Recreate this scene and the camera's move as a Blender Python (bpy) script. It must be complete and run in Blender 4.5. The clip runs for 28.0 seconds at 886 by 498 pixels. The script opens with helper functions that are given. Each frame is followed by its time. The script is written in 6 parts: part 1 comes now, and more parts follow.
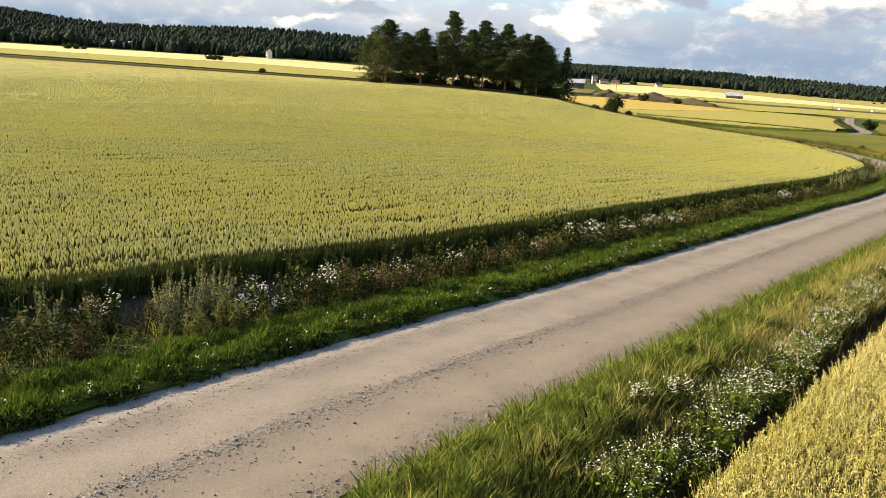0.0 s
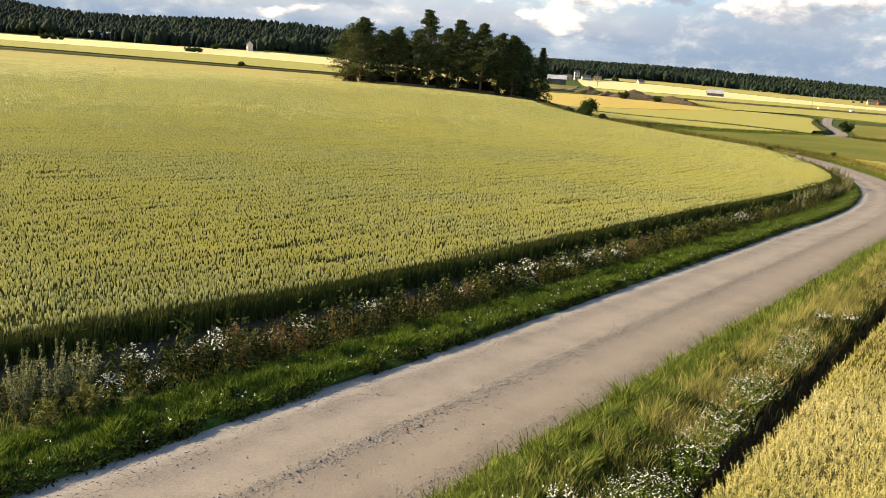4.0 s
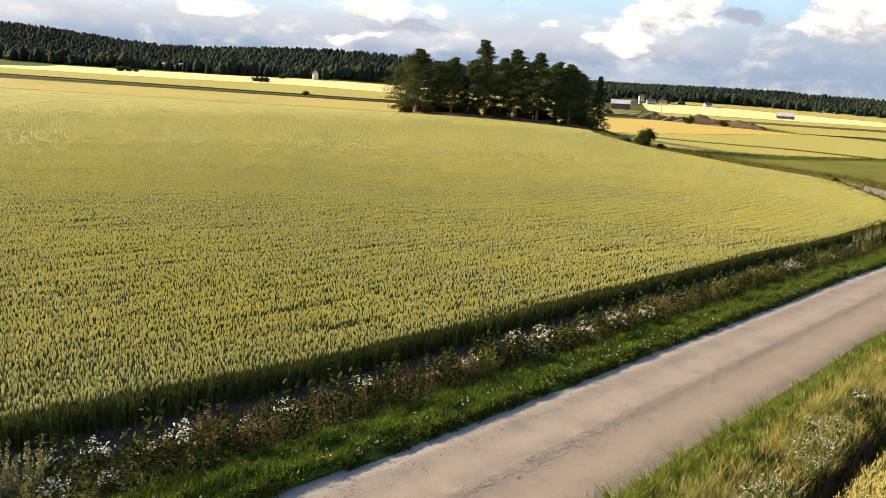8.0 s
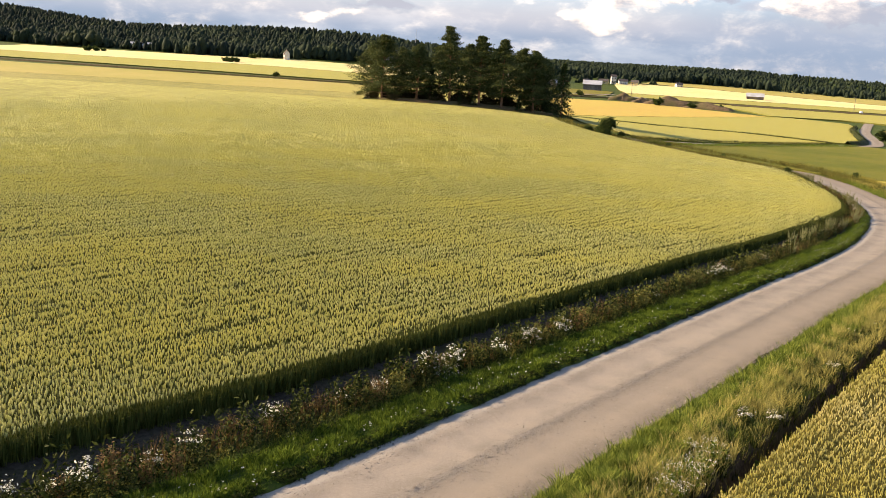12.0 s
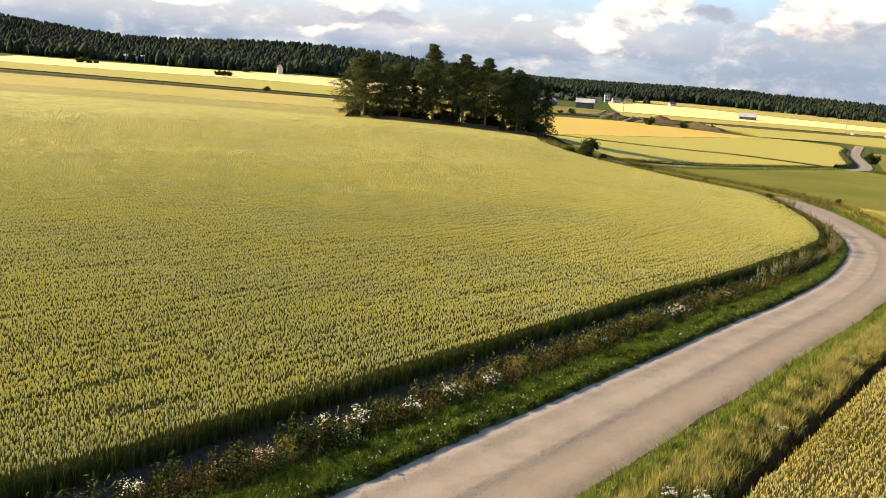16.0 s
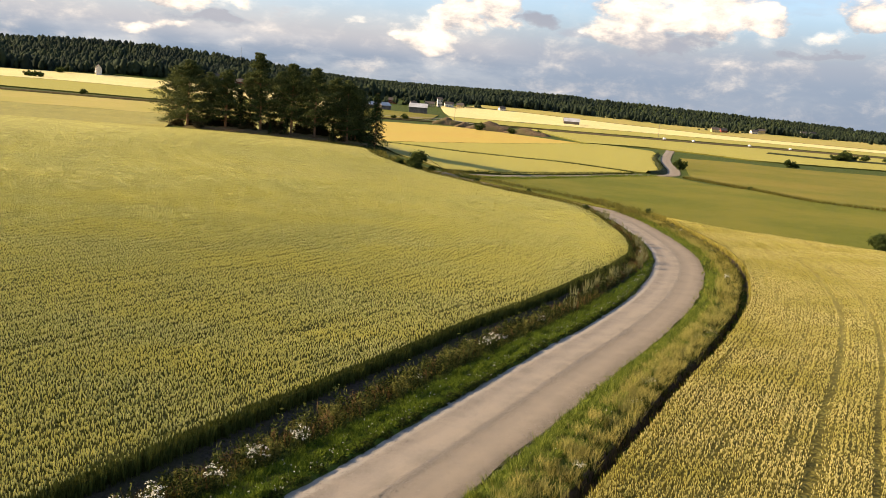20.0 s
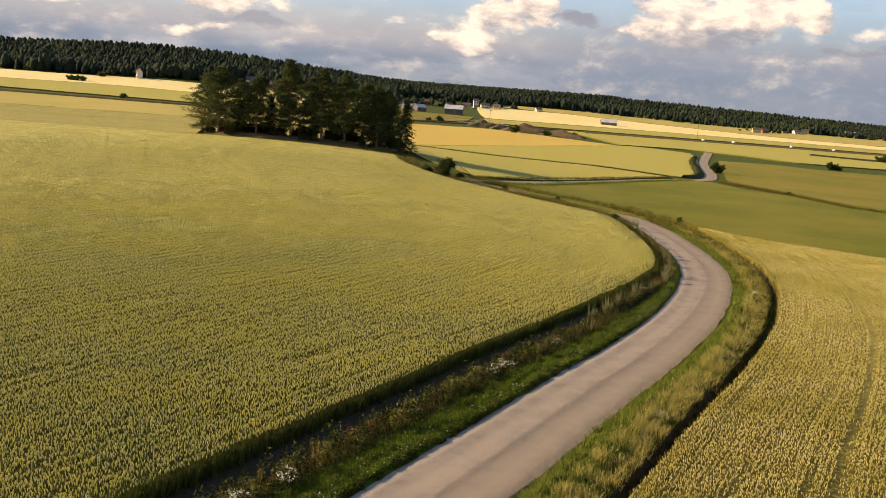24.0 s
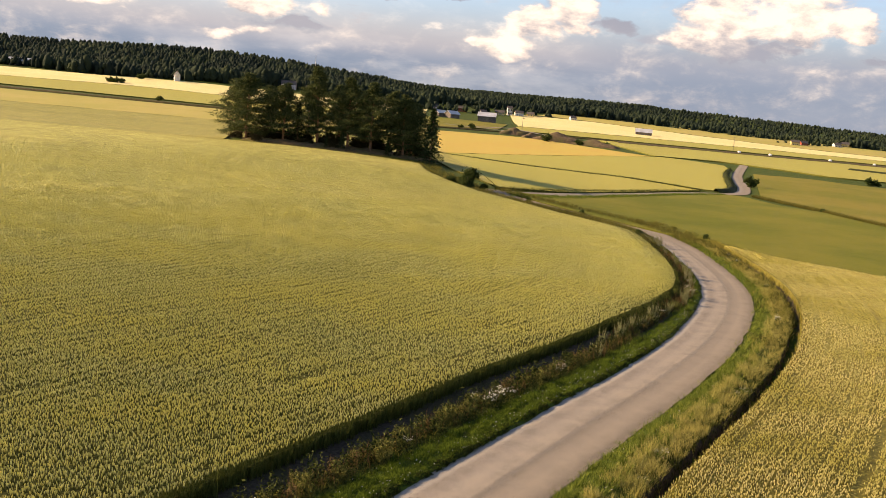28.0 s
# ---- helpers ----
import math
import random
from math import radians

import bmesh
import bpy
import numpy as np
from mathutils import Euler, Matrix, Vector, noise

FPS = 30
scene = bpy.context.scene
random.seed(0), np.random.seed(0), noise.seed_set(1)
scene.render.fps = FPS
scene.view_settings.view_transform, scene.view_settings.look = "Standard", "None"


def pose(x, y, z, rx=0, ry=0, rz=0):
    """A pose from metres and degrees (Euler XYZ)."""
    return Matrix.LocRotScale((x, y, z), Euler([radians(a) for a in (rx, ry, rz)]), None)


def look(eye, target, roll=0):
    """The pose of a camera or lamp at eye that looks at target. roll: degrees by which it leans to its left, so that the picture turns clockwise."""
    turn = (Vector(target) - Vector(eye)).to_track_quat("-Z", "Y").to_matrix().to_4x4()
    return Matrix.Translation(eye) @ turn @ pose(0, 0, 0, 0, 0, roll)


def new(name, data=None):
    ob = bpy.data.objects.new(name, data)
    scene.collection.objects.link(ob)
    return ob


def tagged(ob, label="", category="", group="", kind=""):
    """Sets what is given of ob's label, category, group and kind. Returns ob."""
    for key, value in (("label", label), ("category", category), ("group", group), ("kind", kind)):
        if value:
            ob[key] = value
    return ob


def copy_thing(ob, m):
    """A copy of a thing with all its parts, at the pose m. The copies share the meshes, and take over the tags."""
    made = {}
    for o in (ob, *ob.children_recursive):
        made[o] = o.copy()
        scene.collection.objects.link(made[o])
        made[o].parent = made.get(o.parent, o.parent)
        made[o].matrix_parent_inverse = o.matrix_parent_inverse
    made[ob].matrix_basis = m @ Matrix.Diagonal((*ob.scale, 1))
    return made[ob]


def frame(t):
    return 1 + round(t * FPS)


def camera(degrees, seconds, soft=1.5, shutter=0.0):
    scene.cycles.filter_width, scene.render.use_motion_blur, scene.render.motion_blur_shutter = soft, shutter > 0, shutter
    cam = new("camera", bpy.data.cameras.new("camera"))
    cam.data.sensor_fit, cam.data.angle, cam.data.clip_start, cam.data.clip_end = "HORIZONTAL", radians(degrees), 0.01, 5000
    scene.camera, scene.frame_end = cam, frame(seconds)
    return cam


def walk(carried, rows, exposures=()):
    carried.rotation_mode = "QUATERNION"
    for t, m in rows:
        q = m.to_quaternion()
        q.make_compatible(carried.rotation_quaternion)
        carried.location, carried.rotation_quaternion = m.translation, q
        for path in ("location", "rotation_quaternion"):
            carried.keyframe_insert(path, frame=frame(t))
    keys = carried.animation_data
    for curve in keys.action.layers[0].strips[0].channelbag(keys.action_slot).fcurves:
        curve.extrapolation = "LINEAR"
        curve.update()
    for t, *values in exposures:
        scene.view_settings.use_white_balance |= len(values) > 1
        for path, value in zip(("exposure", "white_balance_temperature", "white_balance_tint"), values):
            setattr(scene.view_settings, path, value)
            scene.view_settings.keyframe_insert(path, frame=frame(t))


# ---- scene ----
cam = camera(56, 28.0, soft=0.8)

PATH = [
    (0.0, (-13.24, -9.95, 5.53), (-14.835, 9.624, 1.725), 3.42),
    (0.5, (-12.96, -9.60, 5.65), (-14.459, 9.943, 1.666), 3.61),
    (1.0, (-12.68, -9.27, 5.78), (-14.112, 10.269, 1.767), 3.79),
    (1.5, (-12.43, -8.99, 5.95), (-13.777, 10.572, 2.013), 3.99),
    (2.0, (-12.23, -8.78, 6.15), (-13.461, 10.805, 2.308), 4.07),
    (2.5, (-12.03, -8.60, 6.38), (-13.190, 11.000, 2.596), 4.12),
    (3.0, (-11.82, -8.42, 6.62), (-12.952, 11.180, 2.824), 4.10),
    (3.5, (-11.58, -8.23, 6.85), (-12.723, 11.366, 3.000), 4.11),
    (5.5, (-10.90, -7.31, 7.80), (-12.774, 12.151, 3.594), 3.51),
    (6.0, (-10.66, -6.98, 7.87), (-12.967, 12.537, 4.140), 3.57),
    (6.5, (-10.43, -6.67, 7.95), (-12.981, 12.824, 4.268), 3.11),
    (7.0, (-10.18, -6.41, 8.06), (-12.855, 13.077, 4.431), 3.02),
    (7.5, (-9.90, -6.23, 8.22), (-12.642, 13.258, 4.671), 3.21),
    (8.0, (-9.64, -6.18, 8.42), (-12.420, 13.313, 4.937), 3.29),
    (8.5, (-9.39, -6.24, 8.65), (-12.165, 13.264, 5.193), 3.15),
    (9.0, (-9.14, -6.35, 8.91), (-11.853, 13.150, 5.399), 3.17),
    (9.5, (-8.88, -6.50, 9.17), (-11.470, 13.002, 5.554), 3.26),
    (10.0, (-8.62, -6.64, 9.42), (-11.053, 12.854, 5.680), 3.25),
    (10.5, (-8.35, -6.77, 9.62), (-10.644, 12.733, 5.823), 3.30),
    (11.0, (-8.07, -6.84, 9.84), (-10.214, 12.663, 5.965), 3.42),
    (11.5, (-7.75, -6.84, 10.09), (-9.912, 12.650, 6.183), 3.37),
    (12.0, (-7.40, -6.80, 10.38), (-9.578, 12.688, 6.421), 3.33),
    (12.5, (-7.03, -6.72, 10.67), (-9.226, 12.745, 6.645), 3.45),
    (14.5, (-5.68, -4.17, 10.81), (-7.856, 15.362, 7.080), 3.91),
    (15.0, (-5.36, -3.90, 10.93), (-7.552, 15.656, 7.334), 4.08),
    (15.5, (-5.06, -3.66, 11.07), (-7.223, 15.908, 7.529), 4.08),
    (16.0, (-4.78, -3.48, 11.21), (-6.881, 16.084, 7.608), 4.03),
    (16.5, (-4.51, -3.35, 11.38), (-6.490, 16.197, 7.640), 4.00),
    (17.0, (-4.25, -3.28, 11.56), (-5.254, 16.324, 7.744), 4.44),
    (17.5, (-4.11, -3.29, 11.74), (-2.786, 16.327, 8.059), 5.05),
    (18.0, (-4.06, -3.29, 12.00), (-1.686, 16.184, 8.135), 4.38),
    (18.5, (-4.02, -3.24, 12.34), (-1.844, 16.324, 8.825), 4.31),
    (19.0, (-3.93, -3.13, 12.68), (-1.928, 16.511, 9.483), 4.51),
    (19.5, (-3.78, -2.99, 12.97), (-1.924, 16.662, 9.731), 4.42),
    (20.0, (-3.59, -2.85, 13.19), (-1.878, 16.807, 9.898), 4.39),
    (20.5, (-3.38, -2.71, 13.39), (-1.764, 16.945, 10.048), 4.49),
    (22.5, (-2.35, -2.25, 13.99), (-1.147, 17.359, 10.262), 4.61),
    (23.0, (-2.19, -2.01, 14.13), (-1.076, 17.596, 10.346), 4.37),
    (23.5, (-2.01, -1.73, 14.29), (-1.074, 17.942, 10.832), 4.12),
    (24.0, (-1.82, -1.43, 14.46), (-1.015, 18.272, 11.100), 4.11),
    (24.5, (-1.59, -1.13, 14.62), (-0.894, 18.581, 11.295), 4.29),
    (25.0, (-1.33, -0.88, 14.74), (-0.742, 18.844, 11.454), 4.42),
    (25.5, (-1.03, -0.67, 14.83), (-0.557, 19.060, 11.580), 4.51),
    (26.0, (-0.74, -0.49, 14.91), (-0.383, 19.243, 11.694), 4.60),
    (26.5, (-0.50, -0.35, 14.99), (-0.223, 19.390, 11.797), 4.84),
    (27.0, (-0.30, -0.23, 15.08), (-0.116, 19.514, 11.877), 4.90),
    (27.5, (-0.13, -0.11, 15.18), (-0.050, 19.623, 11.936), 4.94),
    (28.0, (0.00, -0.00, 15.29), (0.008, 19.729, 12.003), 5.00),
]

walk(cam, [(t, look(eye, target, roll)) for t, eye, target, roll in PATH],
     [(0.0, 1.33, 7500, 9), (3.5, 1.29, 7500, 9), (6.0, 1.36, 7650, 11), (8.0, 1.34, 7650, 12), (11.0, 1.40, 7800, 16), (15.0, 1.41, 7950, 13), (18.0, 1.33, 8200, 13), (19.0, 1.31, 8200, 13), (20.5, 1.10, 8350, 15), (22.5, 0.78, 8750, 19), (23.5, 0.85, 8750, 19), (25.0, 0.94, 8700, 18), (28.0, 1.09, 8650, 20)])

# ---- light ----
SUN_HEIGHT, SUN_TURN = 22.5, 280.0      # degrees; the turn runs clockwise from +y
sun = new("sun", bpy.data.lights.new("sun", "SUN"))
sun.data.energy, sun.data.angle, sun.data.color = 5.0, radians(0.6), (1.0, 0.86, 0.66)
_a, _e = radians(SUN_TURN), radians(SUN_HEIGHT)
sun.matrix_world = look((math.sin(_a) * math.cos(_e) * 50, math.cos(_a) * math.cos(_e) * 50, math.sin(_e) * 50), (0, 0, 0))


class Nodes:
    """A small hand for building node trees."""

    def __init__(self, tree):
        self.tree = tree
        tree.nodes.clear()

    def add(self, kind, **values):
        node = self.tree.nodes.new(kind)
        for key, value in values.items():
            setattr(node, key, value)
        return node

    def put(self, socket, value):
        if isinstance(value, bpy.types.NodeSocket):
            self.tree.links.new(value, socket)
        elif isinstance(value, (tuple, list)) and len(value) == 3 and socket.type == "RGBA":
            socket.default_value = (*value, 1)
        else:
            socket.default_value = value

    def math(self, op, a, b=0.0, c=None, clamp=False):
        node = self.add("ShaderNodeMath", operation=op, use_clamp=clamp)
        self.put(node.inputs[0], a)
        self.put(node.inputs[1], b)
        if c is not None:
            self.put(node.inputs[2], c)
        return node.outputs[0]

    def vec(self, op, a, b=(0, 0, 0)):
        node = self.add("ShaderNodeVectorMath", operation=op)
        self.put(node.inputs[0], a)
        self.put(node.inputs[1], b)
        return node.outputs[0]

    def noise(self, vector, scale, detail=4.0, rough=0.55, distortion=0.0):
        node = self.add("ShaderNodeTexNoise")
        self.put(node.inputs["Vector"], vector)
        self.put(node.inputs["Scale"], scale)
        self.put(node.inputs["Detail"], detail)
        self.put(node.inputs["Roughness"], rough)
        self.put(node.inputs["Distortion"], distortion)
        return node.outputs["Fac"]

    def span(self, value, low, high, to_low=0.0, to_high=1.0):
        node = self.add("ShaderNodeMapRange", interpolation_type="SMOOTHSTEP")
        for socket, v in zip(node.inputs, (value, low, high, to_low, to_high)):
            self.put(socket, v)
        return node.outputs[0]

    def mix(self, fac, a, b, blend="MIX"):
        node = self.add("ShaderNodeMix", data_type="RGBA", blend_type=blend)
        self.put(node.inputs[0], fac)
        self.put(node.inputs[6], a)
        self.put(node.inputs[7], b)
        return node.outputs[2]


world = bpy.data.worlds.new("world")
scene.world = world
world.use_nodes = True
w = Nodes(world.node_tree)
sky = w.add("ShaderNodeTexSky", sky_type="NISHITA", sun_disc=False, sun_elevation=radians(SUN_HEIGHT), sun_rotation=radians(SUN_TURN))
blue = w.add("ShaderNodeBackground")
w.put(blue.inputs[0], w.mix(1.0, sky.outputs[0], (0.76, 0.93, 1.20), "MULTIPLY"))
w.put(blue.inputs[1], 0.10)
way = w.add("ShaderNodeTexCoord").outputs["Generated"]
parts = w.add("ShaderNodeSeparateXYZ")
w.put(parts.inputs[0], way)
bearing = w.math("MULTIPLY", w.math("ARCTAN2", parts.outputs[0], parts.outputs[1]), 57.3)
rise = w.math("MULTIPLY", w.math("ARCSINE", parts.outputs[2]), 57.3)
flat = w.vec("MULTIPLY", way, (1.0, 1.0, 1.9))
billow = w.noise(flat, 20.0, 9.0, 0.62, 0.2)
shifted = w.noise(w.vec("ADD", flat, (-0.014, 0.0, 0.014)), 20.0, 9.0, 0.62, 0.2)
layer = w.noise(w.vec("MULTIPLY", way, (1.0, 1.0, 4.0)), 5.0, 6.0, 0.55)
# the heaps of cumulus: bearing and height in degrees, half width, half height
HEAPS = [(3.0, 4.6, 1.7, 1.1), (1.0, 4.9, 0.9, 0.6), (5.0, 5.9, 1.5, 1.0), (7.2, 7.1, 1.5, 1.2), (-12.9, 5.6, 2.1, 0.75), (-9.2, 5.9, 1.4, 0.6), (-15.8, 3.5, 1.7, 0.5), (-13.6, 3.8, 1.4, 0.45), (-2.2, 5.4, 0.7, 0.45),
         (17.0, 7.1, 2.4, 2.1), (21.3, 7.0, 2.7, 1.9), (15.0, 5.9, 1.7, 0.9), (19.5, 9.0, 3.0, 1.6), (24.6, 6.9, 1.3, 1.0), (27.9, 5.9, 1.2, 0.65), (30.6, 7.2, 1.7, 1.3),
         (38, 8.0, 6.0, 3.0), (-24, 5.2, 2.4, 0.7), (-40, 8.5, 8.0, 2.5), (-6, 11.5, 6.0, 2.0), (60, 9, 12, 4), (-75, 7, 14, 3), (110, 8, 16, 4), (-130, 7, 18, 3), (170, 8, 20, 4)]
heap, up, weight = None, None, None
# ragged outlines: the heaps' places are stirred before their distance is taken
stir, lift = w.noise(flat, 15.0, 4.0, 0.55), w.noise(w.vec("ADD", flat, (3.0, 1.0, 2.0)), 17.0, 4.0, 0.55)
stirred = w.math("MULTIPLY_ADD", w.math("SUBTRACT", stir, 0.5), 4.2, bearing)
raised = w.math("MULTIPLY_ADD", w.math("SUBTRACT", lift, 0.5), 2.4, rise)
for az, el, wide, high in HEAPS:
    da = w.math("DIVIDE", w.math("SUBTRACT", stirred, float(az)), float(wide))
    de = w.math("DIVIDE", w.math("SUBTRACT", raised, float(el)), float(high))
    # flat below, domed above
    tall = w.math("MAXIMUM", w.math("ABSOLUTE", de), w.math("MULTIPLY", de, -1.25))
    far = w.math("ADD", w.math("MULTIPLY", da, da), w.math("MULTIPLY", tall, tall))
    # the small heaps are thin
    one = w.math("SUBTRACT", 1.15 if wide * high > 1.0 else 0.72, w.math("MULTIPLY", far, 0.5), clamp=True)
    if heap is None:
        heap, weight, up = one, one, w.math("MULTIPLY", one, de)
    else:
        heap = w.math("SMOOTH_MAX", heap, one, 0.25)
        weight = w.math("ADD", weight, one)
        up = w.math("MULTIPLY_ADD", one, de, up)
up = w.math("DIVIDE", up, w.math("ADD", weight, 0.05))
rough = w.math("MULTIPLY", w.math("MULTIPLY", heap, 3.0, clamp=True), 2.2)
dense = w.span(w.math("MULTIPLY_ADD", w.math("SUBTRACT", billow, 0.5), rough, heap), 0.10, 0.80)
# a thin grey-blue veil fills most of the rest, with a few gaps
veil = w.span(w.math("ADD", layer, w.span(rise, 1.0, 12.0, 0.20, -0.22)), 0.42, 0.66, 0.0, 0.92)
veil = w.math("MAXIMUM", veil, w.span(rise, 4.0, 8.5, 0.95, 0.0))
lit = w.math("MULTIPLY_ADD", w.math("SUBTRACT", billow, shifted), 3.4, w.math("ADD", w.math("MULTIPLY_ADD", heap, 0.50, 0.28), w.math("MULTIPLY", up, 0.42)), clamp=True)
heap_tone = w.mix(lit, (0.44, 0.48, 0.58), (1.12, 1.07, 1.04))
veil_tone = w.mix(w.span(w.math("ADD", layer, w.math("MULTIPLY", w.math("SUBTRACT", billow, 0.5), 0.16)), 0.42, 0.72), (0.21, 0.315, 0.51), (0.52, 0.61, 0.77))
# the far layer close to the horizon is thicker and greyer
veil_tone = w.mix(w.span(rise, 0.5, 4.5, 1.0, 0.0), veil_tone, (0.72, 0.78, 0.82), "MULTIPLY")
# towards the right the layer hangs slate blue, to the left it is paler
veil_tone = w.mix(w.math("MULTIPLY", w.span(bearing, 2.0, 16.0), w.span(rise, 5.5, 7.0, 0.75, 0.0)), veil_tone, (0.235, 0.335, 0.52))
# a paler, faintly rosy layer lies behind the heaps
rosy = w.math("MULTIPLY", w.span(rise, 2.6, 4.6), w.math("MULTIPLY", w.span(rise, 5.0, 8.5, 0.55, 0.0), w.span(bearing, 4.0, 14.0, 1.0, 0.35)))
veil_tone = w.mix(rosy, veil_tone, (0.60, 0.61, 0.68))
tone = w.mix(dense, veil_tone, heap_tone)
# grey bellies and small grey clouds before the bright heaps: bearing and height, half width, half height
grey = None
for az, el, wide, high in [(9.9, 6.2, 1.7, 0.75), (18.5, 5.2, 4.8, 0.8), (-11.5, 4.6, 3.4, 0.4), (27.5, 4.9, 3.0, 0.45), (-4.4, 7.3, 1.0, 0.45), (-0.4, 7.4, 1.1, 0.45)]:
    da, de = w.math("DIVIDE", w.math("SUBTRACT", stirred, float(az)), float(wide)), w.math("DIVIDE", w.math("SUBTRACT", raised, float(el)), float(high))
    near = w.math("ADD", w.math("MULTIPLY", da, da), w.math("MULTIPLY", de, de))
    one = w.span(w.math("MULTIPLY_ADD", w.math("SUBTRACT", billow, 0.5), 3.2, near), 0.2, 1.6, 1.0, 0.0)
    grey = one if grey is None else w.math("MAXIMUM", grey, one)
tone = w.mix(w.math("MULTIPLY", grey, 0.72), tone, (0.33, 0.40, 0.54))
mask = w.math("MAXIMUM", w.math("MAXIMUM", dense, veil), grey)
clouds = w.add("ShaderNodeBackground")
w.put(clouds.inputs[0], tone)
w.put(clouds.inputs[1], 0.53)
both = w.add("ShaderNodeMixShader")
w.put(both.inputs[0], mask)
w.put(both.inputs[1], blue.outputs[0])
w.put(both.inputs[2], clouds.outputs[0])
w.put(w.add("ShaderNodeOutputWorld").inputs[0], both.outputs[0])


# ---- materials ----
def material(name, build, rough=0.8, metal=0.0, translucent=0.0):
    """A material whose colour, bump height and roughness come from build(nodes, place)."""
    mat = bpy.data.materials.new(name)
    mat.use_nodes = True
    n = Nodes(mat.node_tree)
    place = n.add("ShaderNodeNewGeometry").outputs["Position"]
    got = build(n, place)
    colour, height, size = (got + (None, 0))[:3] if isinstance(got, tuple) and len(got) in (2, 3) and not isinstance(got[0], (int, float)) else (got, None, 0)
    bsdf = n.add("ShaderNodeBsdfPrincipled")
    n.put(bsdf.inputs["Base Color"], colour)
    n.put(bsdf.inputs["Roughness"], rough)
    n.put(bsdf.inputs["Metallic"], metal)
    n.put(bsdf.inputs["Specular IOR Level"], 0.08 if rough >= 0.8 else 0.4)
    if height is not None:
        bump = n.add("ShaderNodeBump")
        n.put(bump.inputs["Height"], height)
        n.put(bump.inputs["Distance"], size or 0.05)
        n.put(bump.inputs["Strength"], 0.8)
        n.put(bsdf.inputs["Normal"], bump.outputs[0])
    out = bsdf.outputs[0]
    if translucent:
        leaf = n.add("ShaderNodeBsdfTranslucent")
        n.put(leaf.inputs[0], colour)
        both = n.add("ShaderNodeMixShader")
        n.put(both.inputs[0], translucent)
        n.put(both.inputs[1], out)
        n.put(both.inputs[2], leaf.outputs[0])
        out = both.outputs[0]
    n.put(n.add("ShaderNodeOutputMaterial").inputs[0], out)
    return mat


def speckled(a, b, fine, coarse, c=None, bump=0.0):
    """Two colours mixed at a fine scale, a third at a coarse one."""

    def build(n, p):
        colour = n.mix(n.span(n.noise(p, fine, 3.0), 0.35, 0.65), a, b)
        if c:
            colour = n.mix(n.span(n.noise(p, coarse, 4.0), 0.42, 0.68, 0.0, 0.8), colour, c)
        return (colour, n.noise(p, fine, 4.0), bump) if bump else (colour, None, 0)

    return build


def island(a, b, c=None, skew=1.0):
    """Colours that differ from piece to piece of one mesh."""

    def build(n, p):
        pick = n.add("ShaderNodeNewGeometry").outputs["Random Per Island"]
        colour = n.mix(n.math("POWER", pick, skew), a, b)
        if c:
            colour = n.mix(n.span(n.noise(p, 0.12, 3.0), 0.45, 0.65, 0.0, 0.35), colour, c)
        return colour, None, 0

    return build


def canopy(a, b, c):
    """Far tree crowns: tones that change from stand to stand, and a little from crown to crown."""

    def build(n, p):
        pick = n.add("ShaderNodeNewGeometry").outputs["Random Per Island"]
        stand = n.noise(n.vec("MULTIPLY", p, (1.0, 0.6, 0.4)), 0.022, 4.0, 0.6)
        colour = n.mix(n.span(n.math("MULTIPLY_ADD", n.math("SUBTRACT", pick, 0.5), 0.12, stand), 0.40, 0.60), a, b)
        clump = n.noise(p, 0.25, 3.0, 0.6)
        return n.mix(n.span(clump, 0.46, 0.70, 0.0, 0.55), colour, c), None, 0

    return build


def stalk(green, pale, ripe, far_tone):
    """Ears on green stems: tones differ from stalk to stalk and drift over the field."""

    def build(n, p):
        pick = n.add("ShaderNodeNewGeometry").outputs["Random Per Island"]
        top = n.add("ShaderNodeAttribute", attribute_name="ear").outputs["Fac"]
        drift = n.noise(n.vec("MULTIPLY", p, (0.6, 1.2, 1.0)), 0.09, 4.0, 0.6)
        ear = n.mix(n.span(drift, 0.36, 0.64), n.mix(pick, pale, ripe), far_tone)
        # the stem end is green, darkened on the wheat for shade between stalks
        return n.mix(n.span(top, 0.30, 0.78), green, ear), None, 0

    return build


def crop(low, high, ripe, row=0.0, stretch=(1.0, 1.0, 1.0)):
    """A crop's top seen from outside: ears over leaves at a fine scale, broad drifts of ripeness."""

    def build(n, p):
        fine = n.noise(p, 9.0, 3.0, 0.7)
        mid = n.noise(n.vec("MULTIPLY", p, (0.35, 1.5, 1.0)), 0.9, 4.0, 0.65)
        broad = n.noise(n.vec("MULTIPLY", p, stretch), 0.035, 4.0, 0.55)
        colour = n.mix(n.span(n.math("ADD", n.math("MULTIPLY", fine, 0.6), n.math("MULTIPLY", mid, 0.4)), 0.38, 0.62), low, high)
        colour = n.mix(n.span(broad, 0.38, 0.66, 0.0, 0.75), colour, ripe)
        # thin lodged streaks; rim: green stalks below the ears, colour darkened to offset sun
        streak = n.noise(n.vec("MULTIPLY", p, (0.05, 0.22, 1.0)), 1.0, 4.0, 0.6)
        colour = n.mix(n.span(streak, 0.52, 0.74, 0.0, 0.30), colour, low)
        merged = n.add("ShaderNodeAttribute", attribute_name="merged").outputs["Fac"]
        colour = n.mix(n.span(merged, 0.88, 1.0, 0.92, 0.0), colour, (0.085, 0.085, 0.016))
        return colour, n.math("ADD", n.math("MULTIPLY", fine, 0.5), mid), 0.25

    return build


